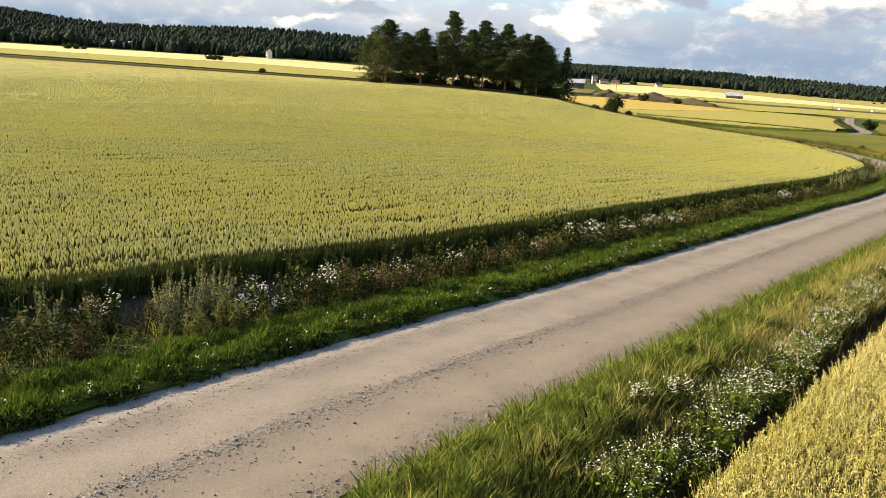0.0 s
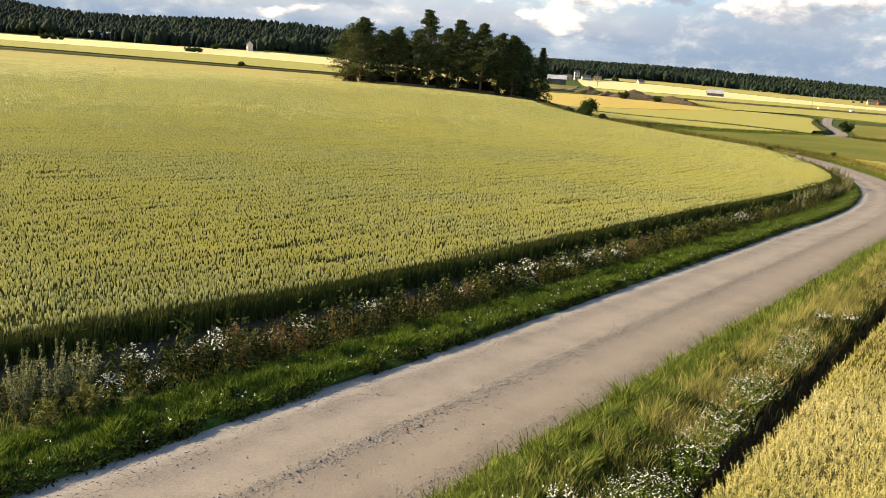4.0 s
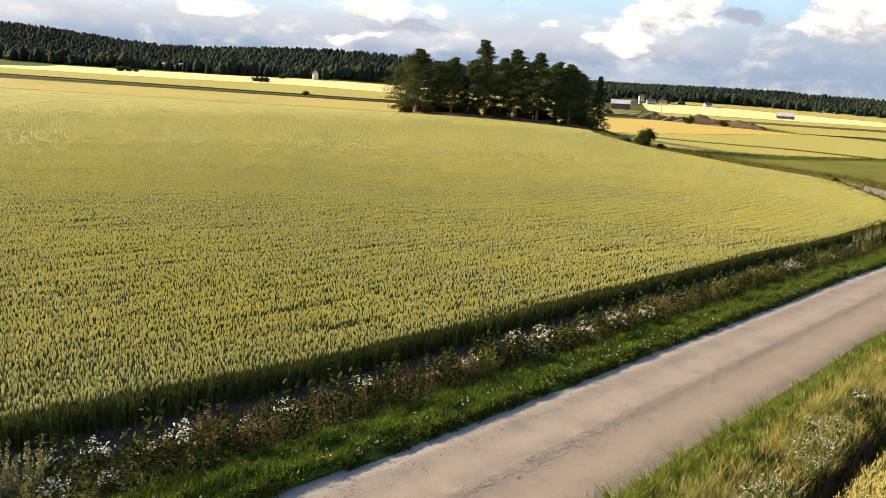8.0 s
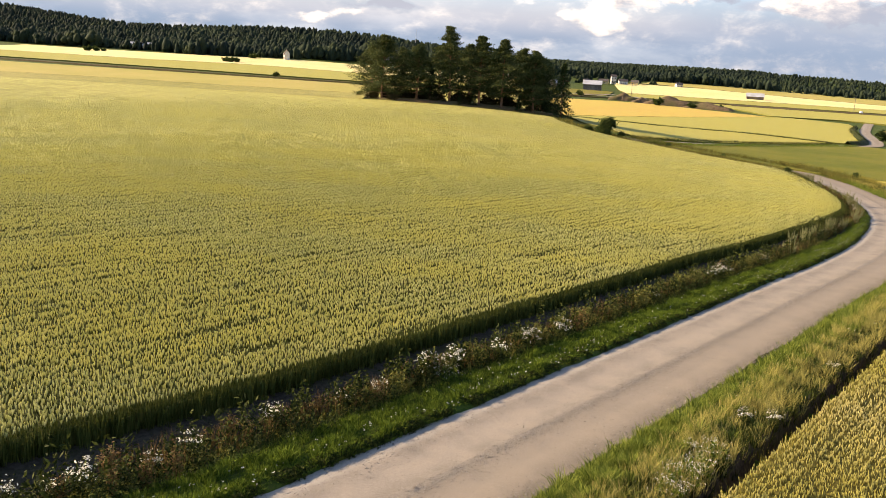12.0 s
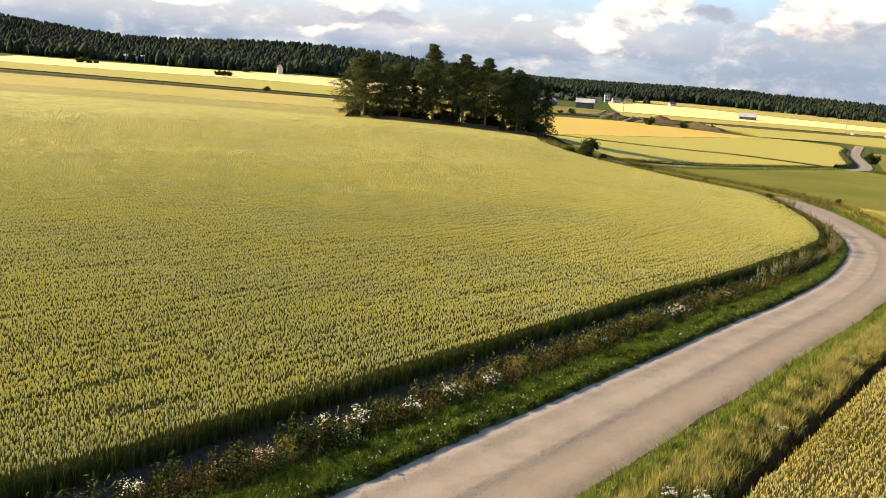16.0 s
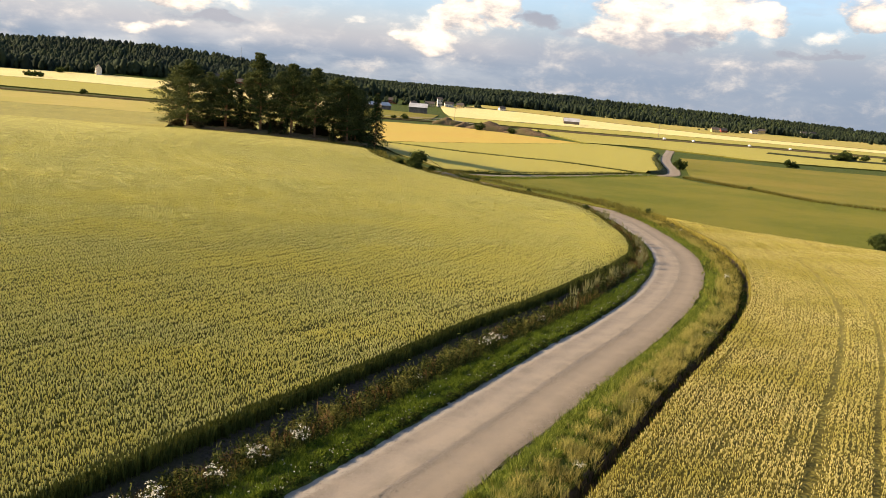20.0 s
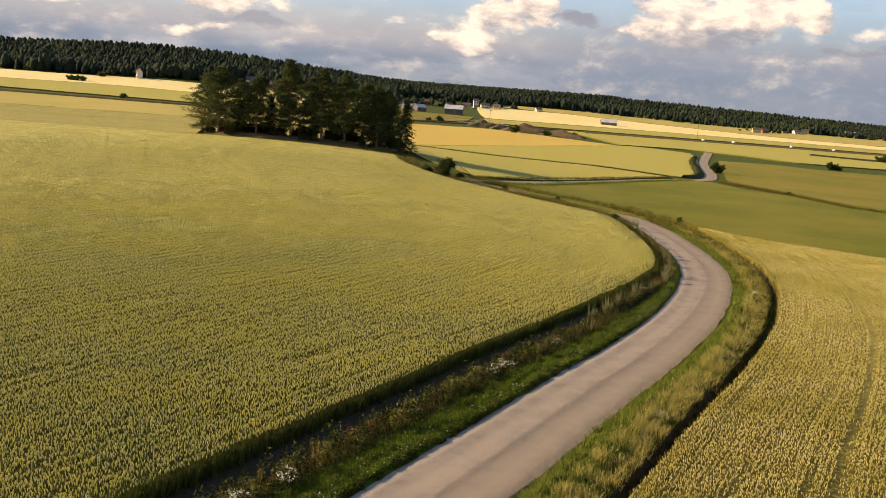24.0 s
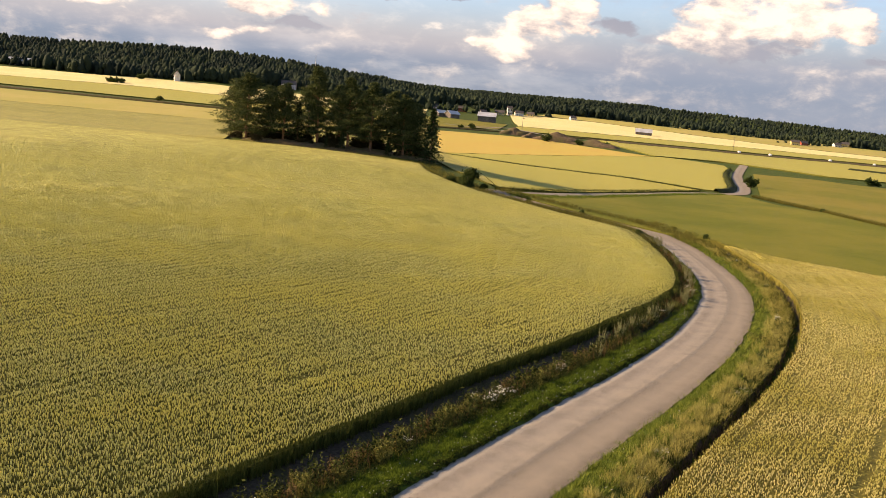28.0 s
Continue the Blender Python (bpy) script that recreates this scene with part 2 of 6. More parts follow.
def ear_crop(leaf, ear, ripe):
    """A standing crop's top: pale ears apart over leaves darkened as shade, broad drifts."""

    def build(n, p):
        cell = n.add("ShaderNodeTexVoronoi", feature="F1")
        n.put(cell.inputs["Vector"], n.vec("MULTIPLY", p, (1.0, 1.0, 0.5)))
        n.put(cell.inputs["Scale"], 5.0)
        mid = n.noise(n.vec("MULTIPLY", p, (0.35, 1.6, 1.0)), 0.8, 4.0, 0.65)
        fine = n.noise(p, 4.0, 2.0, 0.6)
        broad = n.noise(n.vec("MULTIPLY", p, (0.5, 1.3, 1.0)), 0.03, 4.0, 0.55)
        near = n.math("ADD", cell.outputs["Distance"], n.math("MULTIPLY", n.math("SUBTRACT", fine, 0.5), 0.9))
        spot = n.span(n.math("SUBTRACT", near, n.math("MULTIPLY", n.math("SUBTRACT", mid, 0.5), 0.9)), 0.25, 0.70, 1.0, 0.0)
        # where single ears stand up, the sheet keeps only the shade-dark leaf tone
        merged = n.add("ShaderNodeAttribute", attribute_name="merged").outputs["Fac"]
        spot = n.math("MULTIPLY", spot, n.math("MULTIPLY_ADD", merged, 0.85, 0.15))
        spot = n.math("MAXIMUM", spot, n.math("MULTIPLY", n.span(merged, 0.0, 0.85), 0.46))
        # the drill's rows, and dark streaks where the crop lies thin
        row = n.add("ShaderNodeAttribute", attribute_name="row").outputs["Fac"]
        at = n.add("ShaderNodeCombineXYZ")
        n.put(at.inputs[0], n.math("MULTIPLY", row, 1.35))
        split = n.add("ShaderNodeSeparateXYZ")
        n.put(split.inputs[0], p)
        close = n.math("MULTIPLY", n.span(n.math("ABSOLUTE", row), 14.0, 36.0, 1.0, 0.0), n.span(split.outputs[1], 60.0, 105.0, 1.0, 0.0))
        drill = n.noise(n.vec("ADD", at.outputs[0], n.vec("MULTIPLY", p, (0.05, 0.05, 0.05))), 1.0, 3.0, 0.6)
        n.put(at.inputs[1], n.math("MULTIPLY", split.outputs[1], 0.045))
        swath = n.noise(at.outputs[0], 0.55, 4.0, 0.7)
        thin = n.noise(n.vec("MULTIPLY", p, (0.16, 0.34, 1.0)), 1.0, 5.0, 0.65)
        spot = n.math("MULTIPLY", spot, n.math("SUBTRACT", 1.0, n.span(swath, 0.50, 0.66, -0.03, 0.20)))
        spot = n.math("MULTIPLY", spot, n.math("SUBTRACT", 1.0, n.math("MULTIPLY", n.span(drill, 0.34, 0.62, 0.22, -0.04), close)))
        spot = n.math("MULTIPLY", spot, n.span(thin, 0.50, 0.74, 1.0, 0.62))
        colour = n.mix(spot, leaf, n.mix(n.span(broad, 0.38, 0.64), ear, ripe))
        return colour, spot, 0.22

    return build


# the first tone of each ear_crop includes the shade between ears
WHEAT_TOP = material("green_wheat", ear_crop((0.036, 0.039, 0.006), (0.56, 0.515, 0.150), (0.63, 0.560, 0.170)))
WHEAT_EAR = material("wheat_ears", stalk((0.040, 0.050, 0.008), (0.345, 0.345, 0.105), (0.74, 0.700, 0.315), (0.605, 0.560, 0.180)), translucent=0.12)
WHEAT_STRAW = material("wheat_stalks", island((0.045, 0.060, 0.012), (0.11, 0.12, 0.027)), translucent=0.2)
BACK_TOP = material("olive_grain", ear_crop((0.036, 0.039, 0.006), (0.450, 0.405, 0.115), (0.500, 0.435, 0.130)))
RYE_TOP = material("ripening_grain", ear_crop((0.085, 0.072, 0.015), (0.52, 0.44, 0.12), (0.42, 0.375, 0.09)))
RYE_EAR = material("ripe_ears", stalk((0.150, 0.128, 0.034), (0.47, 0.412, 0.158), (0.73, 0.640, 0.298), (0.45, 0.405, 0.112)), translucent=0.18)
GREEN_CROP = material("green_ley", crop((0.094, 0.108, 0.012), (0.146, 0.152, 0.019), (0.195, 0.172, 0.028)))
OLIVE_CROP = material("mown_ley", crop((0.125, 0.125, 0.017), (0.19, 0.175, 0.028), (0.23, 0.18, 0.036)))
YELLOW_CROP = material("yellow_green_grain", crop((0.30, 0.268, 0.062), (0.40, 0.35, 0.088), (0.34, 0.312, 0.075)))
ORANGE_CROP = material("ripe_orange_grain", crop((0.44, 0.305, 0.075), (0.52, 0.37, 0.095), (0.47, 0.36, 0.085)))
PALE_CROP = material("pale_ripe_grain", crop((0.60, 0.50, 0.21), (0.78, 0.66, 0.32), (0.66, 0.54, 0.22)))
TAN_CROP = material("tan_stubble", crop((0.36, 0.295, 0.085), (0.43, 0.345, 0.105), (0.33, 0.295, 0.072)))
TUFT = material("olive_rough_grass", island((0.050, 0.055, 0.011), (0.19, 0.165, 0.040)), translucent=0.2)
TURF = material("rough_grass_turf", speckled((0.026, 0.052, 0.006), (0.066, 0.092, 0.012), 11.0, 0.7, (0.090, 0.090, 0.019), bump=0.08))
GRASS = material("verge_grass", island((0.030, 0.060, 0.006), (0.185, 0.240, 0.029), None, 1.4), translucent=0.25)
# a lighter copy of GRASS with the right side's sunlight in its colour
SUNLIT_TONE_GRASS = material("sunlit_tone_verge_grass", island((0.042, 0.074, 0.010), (0.295, 0.330, 0.062), None, 1.35), translucent=0.34)
HAY_GRASS = material("tall_yellow_grass", island((0.15, 0.145, 0.024), (0.42, 0.335, 0.080), (0.12, 0.15, 0.022)), translucent=0.25)
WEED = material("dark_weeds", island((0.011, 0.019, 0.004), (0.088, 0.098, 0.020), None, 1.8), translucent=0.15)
DOCK = material("brown_dock", island((0.070, 0.042, 0.017), (0.21, 0.130, 0.050)), translucent=0.15)
MUGWORT = material("grey_green_mugwort", island((0.085, 0.095, 0.036), (0.42, 0.400, 0.195), None, 1.3), translucent=0.25)
PETAL = material("white_petals", island((0.70, 0.66, 0.50), (0.86, 0.83, 0.72)), translucent=0.2)
LEAFY_WEED = material("yellowish_weed_leaves", island((0.050, 0.062, 0.014), (0.23, 0.205, 0.055)), translucent=0.25)
STRAW_GRASS = material("straw_yellow_grass", island((0.18, 0.172, 0.042), (0.53, 0.445, 0.145), (0.22, 0.23, 0.055)), translucent=0.35)
STEM = material("green_stems", island((0.06, 0.09, 0.02), (0.13, 0.15, 0.04)), translucent=0.1)
STONE = material("gravel_stone", island((0.085, 0.073, 0.061), (0.36, 0.315, 0.262), None, 1.35), rough=0.85)


def gravel(n, p):
    across = n.add("ShaderNodeAttribute", attribute_name="across").outputs["Fac"]
    pebble = n.noise(p, 46.0, 3.0, 0.65)
    patch = n.noise(p, 0.7, 5.0, 0.6)
    streak = n.noise(p, 3.0, 4.0, 0.6)
    grit = n.noise(p, 15.0, 4.0, 0.7)
    # packed wheel tracks lie pale and smooth; a windrow down the middle and the edges are loose and grey
    wander = n.math("MULTIPLY", n.math("SUBTRACT", streak, 0.5), 0.20)
    rim = n.span(n.math("ADD", n.math("ABSOLUTE", across), wander), 0.80, 0.94)
    ridge = n.span(n.math("ABSOLUTE", n.math("ADD", n.math("SUBTRACT", across, 0.05), n.math("MULTIPLY", wander, 0.22))), 0.05, 0.085, 1.0, 0.0)
    track = n.math("SUBTRACT", 1.0, n.math("MAXIMUM", rim, ridge))
    rut = n.span(n.math("ABSOLUTE", n.math("SUBTRACT", n.math("ABSOLUTE", across), 0.42)), 0.08, 0.30, 1.0, 0.0)
    loose = n.mix(n.span(pebble, 0.36, 0.64), (0.112, 0.096, 0.075), (0.33, 0.285, 0.226))
    packed = n.mix(n.math("MULTIPLY_ADD", n.span(pebble, 0.38, 0.62), 0.50, n.math("MULTIPLY", n.span(patch, 0.35, 0.65), 0.40)), (0.156, 0.132, 0.105), (0.305, 0.261, 0.212))
    packed = n.mix(n.math("MULTIPLY", rut, 0.30), packed, (0.322, 0.275, 0.224))
    packed = n.mix(n.span(grit, 0.52, 0.72, 0.0, 0.45), packed, (0.15, 0.125, 0.095))
    packed = n.mix(n.span(grit, 0.46, 0.28, 0.0, 0.40), packed, (0.40, 0.345, 0.275))
    # the left rim is pale and dusty, the right one dark and stony
    loose = n.mix(n.span(across, -0.6, -0.8, 0.0, 0.65), loose, (0.36, 0.325, 0.275))
    loose = n.mix(n.span(across, 0.6, 0.8, 0.0, 0.50), loose, (0.105, 0.088, 0.072))
    colour = n.mix(n.math("MULTIPLY", track, 0.95), loose, packed)
    colour = n.mix(n.span(patch, 0.40, 0.72, 0.0, 0.35), colour, (0.255, 0.206, 0.150))
    colour = n.mix(n.span(across, -0.02, 0.16, 0.0, 0.42), colour, (0.222, 0.177, 0.125))
    return colour, n.math("ADD", n.math("MULTIPLY", pebble, n.math("MULTIPLY_ADD", track, -0.30, 0.70)), n.math("MULTIPLY_ADD", grit, 0.5, n.math("MULTIPLY", patch, 0.8))), 0.022


GRAVEL = material("gravel", gravel, rough=0.9)
ASPHALT = material("asphalt", speckled((0.055, 0.055, 0.057), (0.085, 0.083, 0.08), 8.0, 0.2, (0.07, 0.068, 0.066)))
BARK = material("pine_bark", speckled((0.13, 0.065, 0.035), (0.32, 0.16, 0.075), 6.0, 0.6, (0.16, 0.11, 0.08), bump=0.03))
NEEDLE = material("pine_needles", island((0.017, 0.033, 0.011), (0.118, 0.130, 0.042)), translucent=0.20)
SPRUCE = material("spruce_needles", island((0.016, 0.032, 0.010), (0.048, 0.066, 0.020)), translucent=0.12)
LEAF = material("bush_leaves", island((0.026, 0.046, 0.012), (0.080, 0.100, 0.026)), translucent=0.25)
# a bluish lift painted into the far crown tones stands for haze
FAR_FIR = material("far_conifers", canopy((0.024, 0.038, 0.028), (0.046, 0.066, 0.037), (0.026, 0.040, 0.030)), translucent=0.5)
FAR_LEAF = material("far_broadleaves", canopy((0.036, 0.053, 0.031), (0.060, 0.080, 0.039), (0.030, 0.045, 0.030)), translucent=0.5)
NEEDLE_BED = material("needle_litter", speckled((0.10, 0.060, 0.030), (0.17, 0.115, 0.055), 2.0, 0.3, (0.09, 0.095, 0.03), bump=0.1))
WHITE_WALL = material("white_render", speckled((0.54, 0.51, 0.46), (0.62, 0.59, 0.54), 1.5, 0.3, (0.48, 0.45, 0.40)))
RED_WALL = material("red_ochre_boards", speckled((0.20, 0.045, 0.028), (0.27, 0.070, 0.045), 2.0, 0.3, (0.17, 0.05, 0.035)))
GREY_WALL = material("weathered_boards", speckled((0.12, 0.10, 0.082), (0.19, 0.16, 0.135), 2.0, 0.4, (0.10, 0.085, 0.07)))
YELLOW_WALL = material("yellow_boards", speckled((0.50, 0.38, 0.16), (0.56, 0.43, 0.20), 2.0, 0.4, (0.46, 0.35, 0.16)))
TIN_ROOF = material("pale_sheet_roof", speckled((0.40, 0.41, 0.42), (0.52, 0.52, 0.52), 0.8, 0.2, (0.34, 0.33, 0.32)), rough=0.6)
DARK_ROOF = material("dark_roof", speckled((0.07, 0.065, 0.06), (0.12, 0.10, 0.09), 2.0, 0.3, (0.09, 0.075, 0.065)))
DARK_GLASS = material("window_glass", lambda n, p: ((0.03, 0.035, 0.04), None, 0), rough=0.08)
WOOD = material("grey_wood", speckled((0.16, 0.13, 0.10), (0.26, 0.22, 0.17), 4.0, 0.5, (0.12, 0.10, 0.08)))
EARTH = material("dug_earth", speckled((0.085, 0.060, 0.036), (0.15, 0.105, 0.064), 1.2, 0.15, (0.085, 0.080, 0.030), bump=0.25))
WRAP = material("white_wrap", speckled((0.74, 0.75, 0.74), (0.82, 0.82, 0.80), 1.0, 0.3, (0.70, 0.71, 0.70)), rough=0.4)


# ---- mesh building ----
def fast_mesh(name, verts, faces, mat, smooth=False):
    """A mesh from an (N, 3) array and a list of (M, k) index arrays, all of equal k within each."""
    mesh = bpy.data.meshes.new(name)
    verts = np.ascontiguousarray(verts, dtype=np.float32)
    faces = [np.asarray(f) for f in faces if len(f)]
    loops = np.concatenate([f.ravel() for f in faces]).astype(np.int32)
    counts = np.concatenate([np.full(len(f), f.shape[1]) for f in faces])
    starts = np.concatenate([[0], np.cumsum(counts)[:-1]]).astype(np.int32)
    mesh.vertices.add(len(verts))
    mesh.vertices.foreach_set("co", verts.ravel())
    mesh.loops.add(len(loops))
    mesh.loops.foreach_set("vertex_index", loops)
    mesh.polygons.add(len(counts))
    mesh.polygons.foreach_set("loop_start", starts)
    mesh.update(calc_edges=True)
    if smooth:
        mesh.polygons.foreach_set("use_smooth", np.ones(len(counts), dtype=bool))
    mesh.materials.append(mat)
    return mesh


def part(name, mesh, parent, label=""):
    ob = new(name, mesh)
    ob.parent = parent
    return tagged(ob, label) if label else ob


def from_bm(name, bm, mat, smooth=False):
    mesh = bpy.data.meshes.new(name)
    bmesh.ops.recalc_face_normals(bm, faces=bm.faces)
    for face in bm.faces:
        face.smooth = smooth
    bm.to_mesh(mesh)
    bm.free()
    mesh.materials.append(mat)
    return mesh


def empty_thing(name, m, label, category, group=""):
    ob = new(name)
    ob.empty_display_size = 0.3
    ob.matrix_basis = m
    return tagged(ob, label, category, group)


def sheet_faces(rows, cols):
    a = (np.arange(rows - 1)[:, None] * cols + np.arange(cols - 1)).ravel()
    return np.stack([a, a + 1, a + cols + 1, a + cols], 1)


def spread(places, turns, sizes, kinds, leans=None):
    """Copies of small templates (verts, faces) merged into one set of arrays. kinds: which template each place takes."""
    verts, faces, base = [], {}, 0
    for k, (tv, tf) in enumerate(kinds[0]):
        pick = np.flatnonzero(kinds[1] == k)
        if not len(pick):
            continue
        tv = np.asarray(tv, float)
        c, s = np.cos(turns[pick])[:, None], np.sin(turns[pick])[:, None]
        size = sizes[pick] if sizes.ndim == 2 else np.repeat(sizes[pick][:, None], 3, 1)
        v = tv[None] * size[:, None, :]
        x, y, z = v[..., 0] * c - v[..., 1] * s, v[..., 0] * s + v[..., 1] * c, v[..., 2]
        if leans is not None:
            x, y = x + leans[pick][:, :1] * z, y + leans[pick][:, 1:] * z
        v = np.stack([x, y, z], -1) + places[pick][:, None, :]
        verts.append(v.reshape(-1, 3))
        for f in tf:
            f = np.asarray(f)
            g = (f[None] + (base + np.arange(len(pick)) * len(tv))[:, None, None]).reshape(-1, f.shape[1])
            faces.setdefault(f.shape[1], []).append(g)
        base += len(pick) * len(tv)
    return np.concatenate(verts), [np.concatenate(g) for g in faces.values()]


# ---- the lie of the land ----
LAND_Y = [-400, -20, 0, 40, 75, 115, 160, 215, 275, 330, 430, 540, 600, 750, 900, 1300, 5000]
LAND_Z = [2, 0.3, 0, -0.6, -1.1, -0.5, 0.2, -0.2, 0.8, 1.7, 5.8, 9.7, 10.5, 17, 17, 18, 18]


def land(x, y):
    """The height of the land without road, ditches and crops."""
    x, y = np.asarray(x, float), np.asarray(y, float)
    z = sum(np.interp(y + d, LAND_Y, LAND_Z) for d in (-12, -6, 0, 6, 12)) / 5
    s = np.clip((y - 330) / 150, 0, 1)
    z = z - 0.012 * np.clip(x, -700, 700) * s * s * (3 - 2 * s)
    z = z + 4.75 * np.exp(-(((y - 175) / 70) ** 2)) / (1 + np.exp(np.clip((x - 8) / 12, -50, 50)))
    z = z + 5 * np.exp(-(((x + 220) / 160) ** 2) - ((y - 680) / 140) ** 2)
    z = z + 1.3 * np.exp(-(((x + 26.5) / 25.5) ** 4) - ((y - 181) / 8.5) ** 4)
    # wooded hills behind the farthest fields
    for x0, y0, high, wide, deep in ((-270, 930, 31, 215, 170), (-700, 930, 41, 220, 190), (150, 980, 19, 250, 180), (480, 1030, 14, 250, 180), (900, 1150, 12, 300, 200)):
        z = z + high * np.exp(-(((x - x0) / wide) ** 2) - ((y - y0) / deep) ** 2)
    return z


def curve(points, step):
    """Points every step metres along a smooth line through the given ones, as (N, 2)."""
    p = np.asarray(points, float)
    p = np.concatenate([[2 * p[0] - p[1]], p, [2 * p[-1] - p[-2]]])
    out = []
    for a, b, c, d in zip(p[:-3], p[1:-2], p[2:-1], p[3:]):
        t = np.linspace(0, 1, 24, endpoint=False)[:, None]
        out.append(0.5 * (2 * b + (c - a) * t + (2 * a - 5 * b + 4 * c - d) * t**2 + (3 * b - a - 3 * c + d) * t**3))
    line = np.concatenate(out + [p[-2:-1]])
    far = np.concatenate([[0], np.cumsum(np.linalg.norm(np.diff(line, axis=0), axis=1))])
    at = np.arange(0, far[-1], step)
    return np.stack([np.interp(at, far, line[:, k]) for k in (0, 1)], 1)


ROAD = curve([(-66, -76), (-40, -36), (-26, -13), (-18, 0.5), (-14.9, 5.6), (-10.2, 12.9), (-4.9, 21.3), (2.7, 33.3), (8.5, 42.6), (13.2, 49.8), (18.4, 58.5),
              (22.4, 66), (27, 76.4), (29.6, 84.5), (31.0, 92), (31.8, 103), (31.7, 115), (29, 126), (22.5, 134), (14, 140), (6, 146)], 0.5)
FAR_ROAD = curve([(6, 146), (12, 148), (23, 160.5), (38, 182), (55, 204), (67, 215), (77, 222), (84, 238), (91, 262), (100, 292), (112, 325), (130, 372), (150, 430)], 1.0)
HALF = 2.3


def sides(line):
    """The unit normals to the right of a line."""
    d = np.gradient(line, axis=0)
    d /= np.linalg.norm(d, axis=1, keepdims=True)
    return np.stack([d[:, 1], -d[:, 0]], 1)


ROAD_RIGHT, FAR_RIGHT = sides(ROAD), sides(FAR_ROAD)


def beside(line, right, x, y):
    """How far right of a line each place lies (left is negative), in metres, and the nearest index."""
    x, y = np.ravel(x), np.ravel(y)
    best, index = np.full(len(x), 1e9), np.zeros(len(x), int)
    for n in range(0, len(line)):
        d = (x - line[n, 0]) ** 2 + (y - line[n, 1]) ** 2
        closer = d < best
        best[closer], index[closer] = d[closer], n
    off = np.stack([x, y], 1) - line[index]
    return np.sqrt(best) * np.where((off * right[index]).sum(1) < 0, -1, 1), index


def left_width(y):
    """How far from the road's middle the left-hand wheat begins."""
    return np.interp(y, [-80, 0, 3, 6.4, 13, 45, 62, 80, 150], [9.4, 9.3, 9.1, 8.6, 7.9, 7.9, 7.2, 5.3, 5.2])


RIGHT_WIDTH = 6.5


def profile(d, y):
    """The road's bed, its shoulders and ditches, as a height above the land, by the distance to the right of the middle."""
    lw = left_width(y)
    z = np.where(np.abs(d) < 2.6, -0.14, 0.0)
    z = z + 0.16 * np.exp(-(((d + 3.65) / 0.75) ** 4))
    z = z + 0.12 * np.exp(-(((d - 3.6) / 0.7) ** 4))
    z = z - 0.22 * np.exp(-(((d + lw - 1.8) / 0.9) ** 2))
    z = z - 0.80 * np.exp(-(((d - 6.0) / 0.34) ** 4))
    return z


def ground(x, y):
    shape = np.shape(x)
    x, y = np.ravel(np.asarray(x, float)), np.ravel(np.asarray(y, float))
    z = land(x, y)
    near = np.flatnonzero((np.abs(y - 40) < 125) & (np.abs(x) < 75))
    if len(near):
        d, _ = beside(ROAD[::2], ROAD_RIGHT[::2], x[near], y[near])
        z[near] += profile(d, y[near])
    return z.reshape(shape)


def graded(low, high, fine, fine_step, growth, at):
    """Grid lines that are fine between two values and widen outside."""
    out = list(np.arange(at[0], at[1], fine_step))
    for end, sign in ((low, -1), (high, 1)):
        v, step = (at[0], fine_step) if sign < 0 else (at[1], fine_step)
        while (v - end) * sign < 0:
            step = min(step * growth, 120)
            v += sign * step
            out.append(v)
    return np.array(sorted(out))


gx, gy = graded(-4200, 4200, 0, 0.75, 1.09, (-34, 45)), graded(-600, 4800, 0, 0.8, 1.09, (-12, 118))
X, Y = np.meshgrid(gx, gy)
Z = ground(X, Y)
d_far, _ = beside(FAR_ROAD, FAR_RIGHT, X, Y)
d_near = beside(ROAD[::2], ROAD_RIGHT[::2], X, Y)[0].reshape(X.shape)
Z = Z - 0.30 * ((d_near > 4.9) & (d_near < 6.7) & (np.abs(Y - 50) < 66))
Z = Z - 0.12 * (np.abs(d_far.reshape(X.shape)) < 4)
tagged(new("ground", fast_mesh("ground", np.stack([X.ravel(), Y.ravel(), Z.ravel()], 1), [sheet_faces(*X.shape)], TURF, smooth=True)),
       "rough green and brown grass turf of the open farmland", "ground", kind="structure")


def ribbon(name, line, right, offsets, lift, mat, ragged=0.0, attribute=False):
    """A sheet along a line: one row of points across it at every point. offsets, lift: metres."""
    rng = np.random.default_rng(5)
    off, lift = np.asarray(offsets, float), np.asarray(lift, float)
    pts = line[:, None, :] + right[:, None, :] * off[None, :, None]
    if ragged:
        wob = ragged * np.stack([np.convolve(rng.normal(0, 1, len(line) + 4), np.ones(5) / 2.24, "valid") for _ in (0, 1)], 1)
        pts[:, 0] += right * wob[:, :1]
        pts[:, -1] += right * wob[:, 1:]
    z = land(pts[..., 0], pts[..., 1]) + lift
    verts = np.concatenate([pts, z[..., None]], -1).reshape(-1, 3)
    mesh = fast_mesh(name, verts, [sheet_faces(len(line), len(off))[:, ::-1]], mat, smooth=True)
    if attribute:
        layer = mesh.attributes.new("across", "FLOAT", "POINT")
        layer.data.foreach_set("value", np.tile(off / HALF, len(line)).astype(np.float32))
    return new(name, mesh)


CROSS = np.linspace(-1, 1, 25)
crown = 0.03 * np.exp(-((CROSS / 0.07) ** 2)) + 0.03 * (1 - CROSS**2) - 0.018 * np.exp(-(((np.abs(CROSS) - 0.42) / 0.14) ** 2))
tagged(ribbon("road", ROAD, ROAD_RIGHT, np.where(CROSS < 0, CROSS * (HALF + 0.40), CROSS * (HALF + 0.12)), crown, GRAVEL, 0.04, True), "pale beige gravel road with packed wheel tracks", "road", kind="structure")
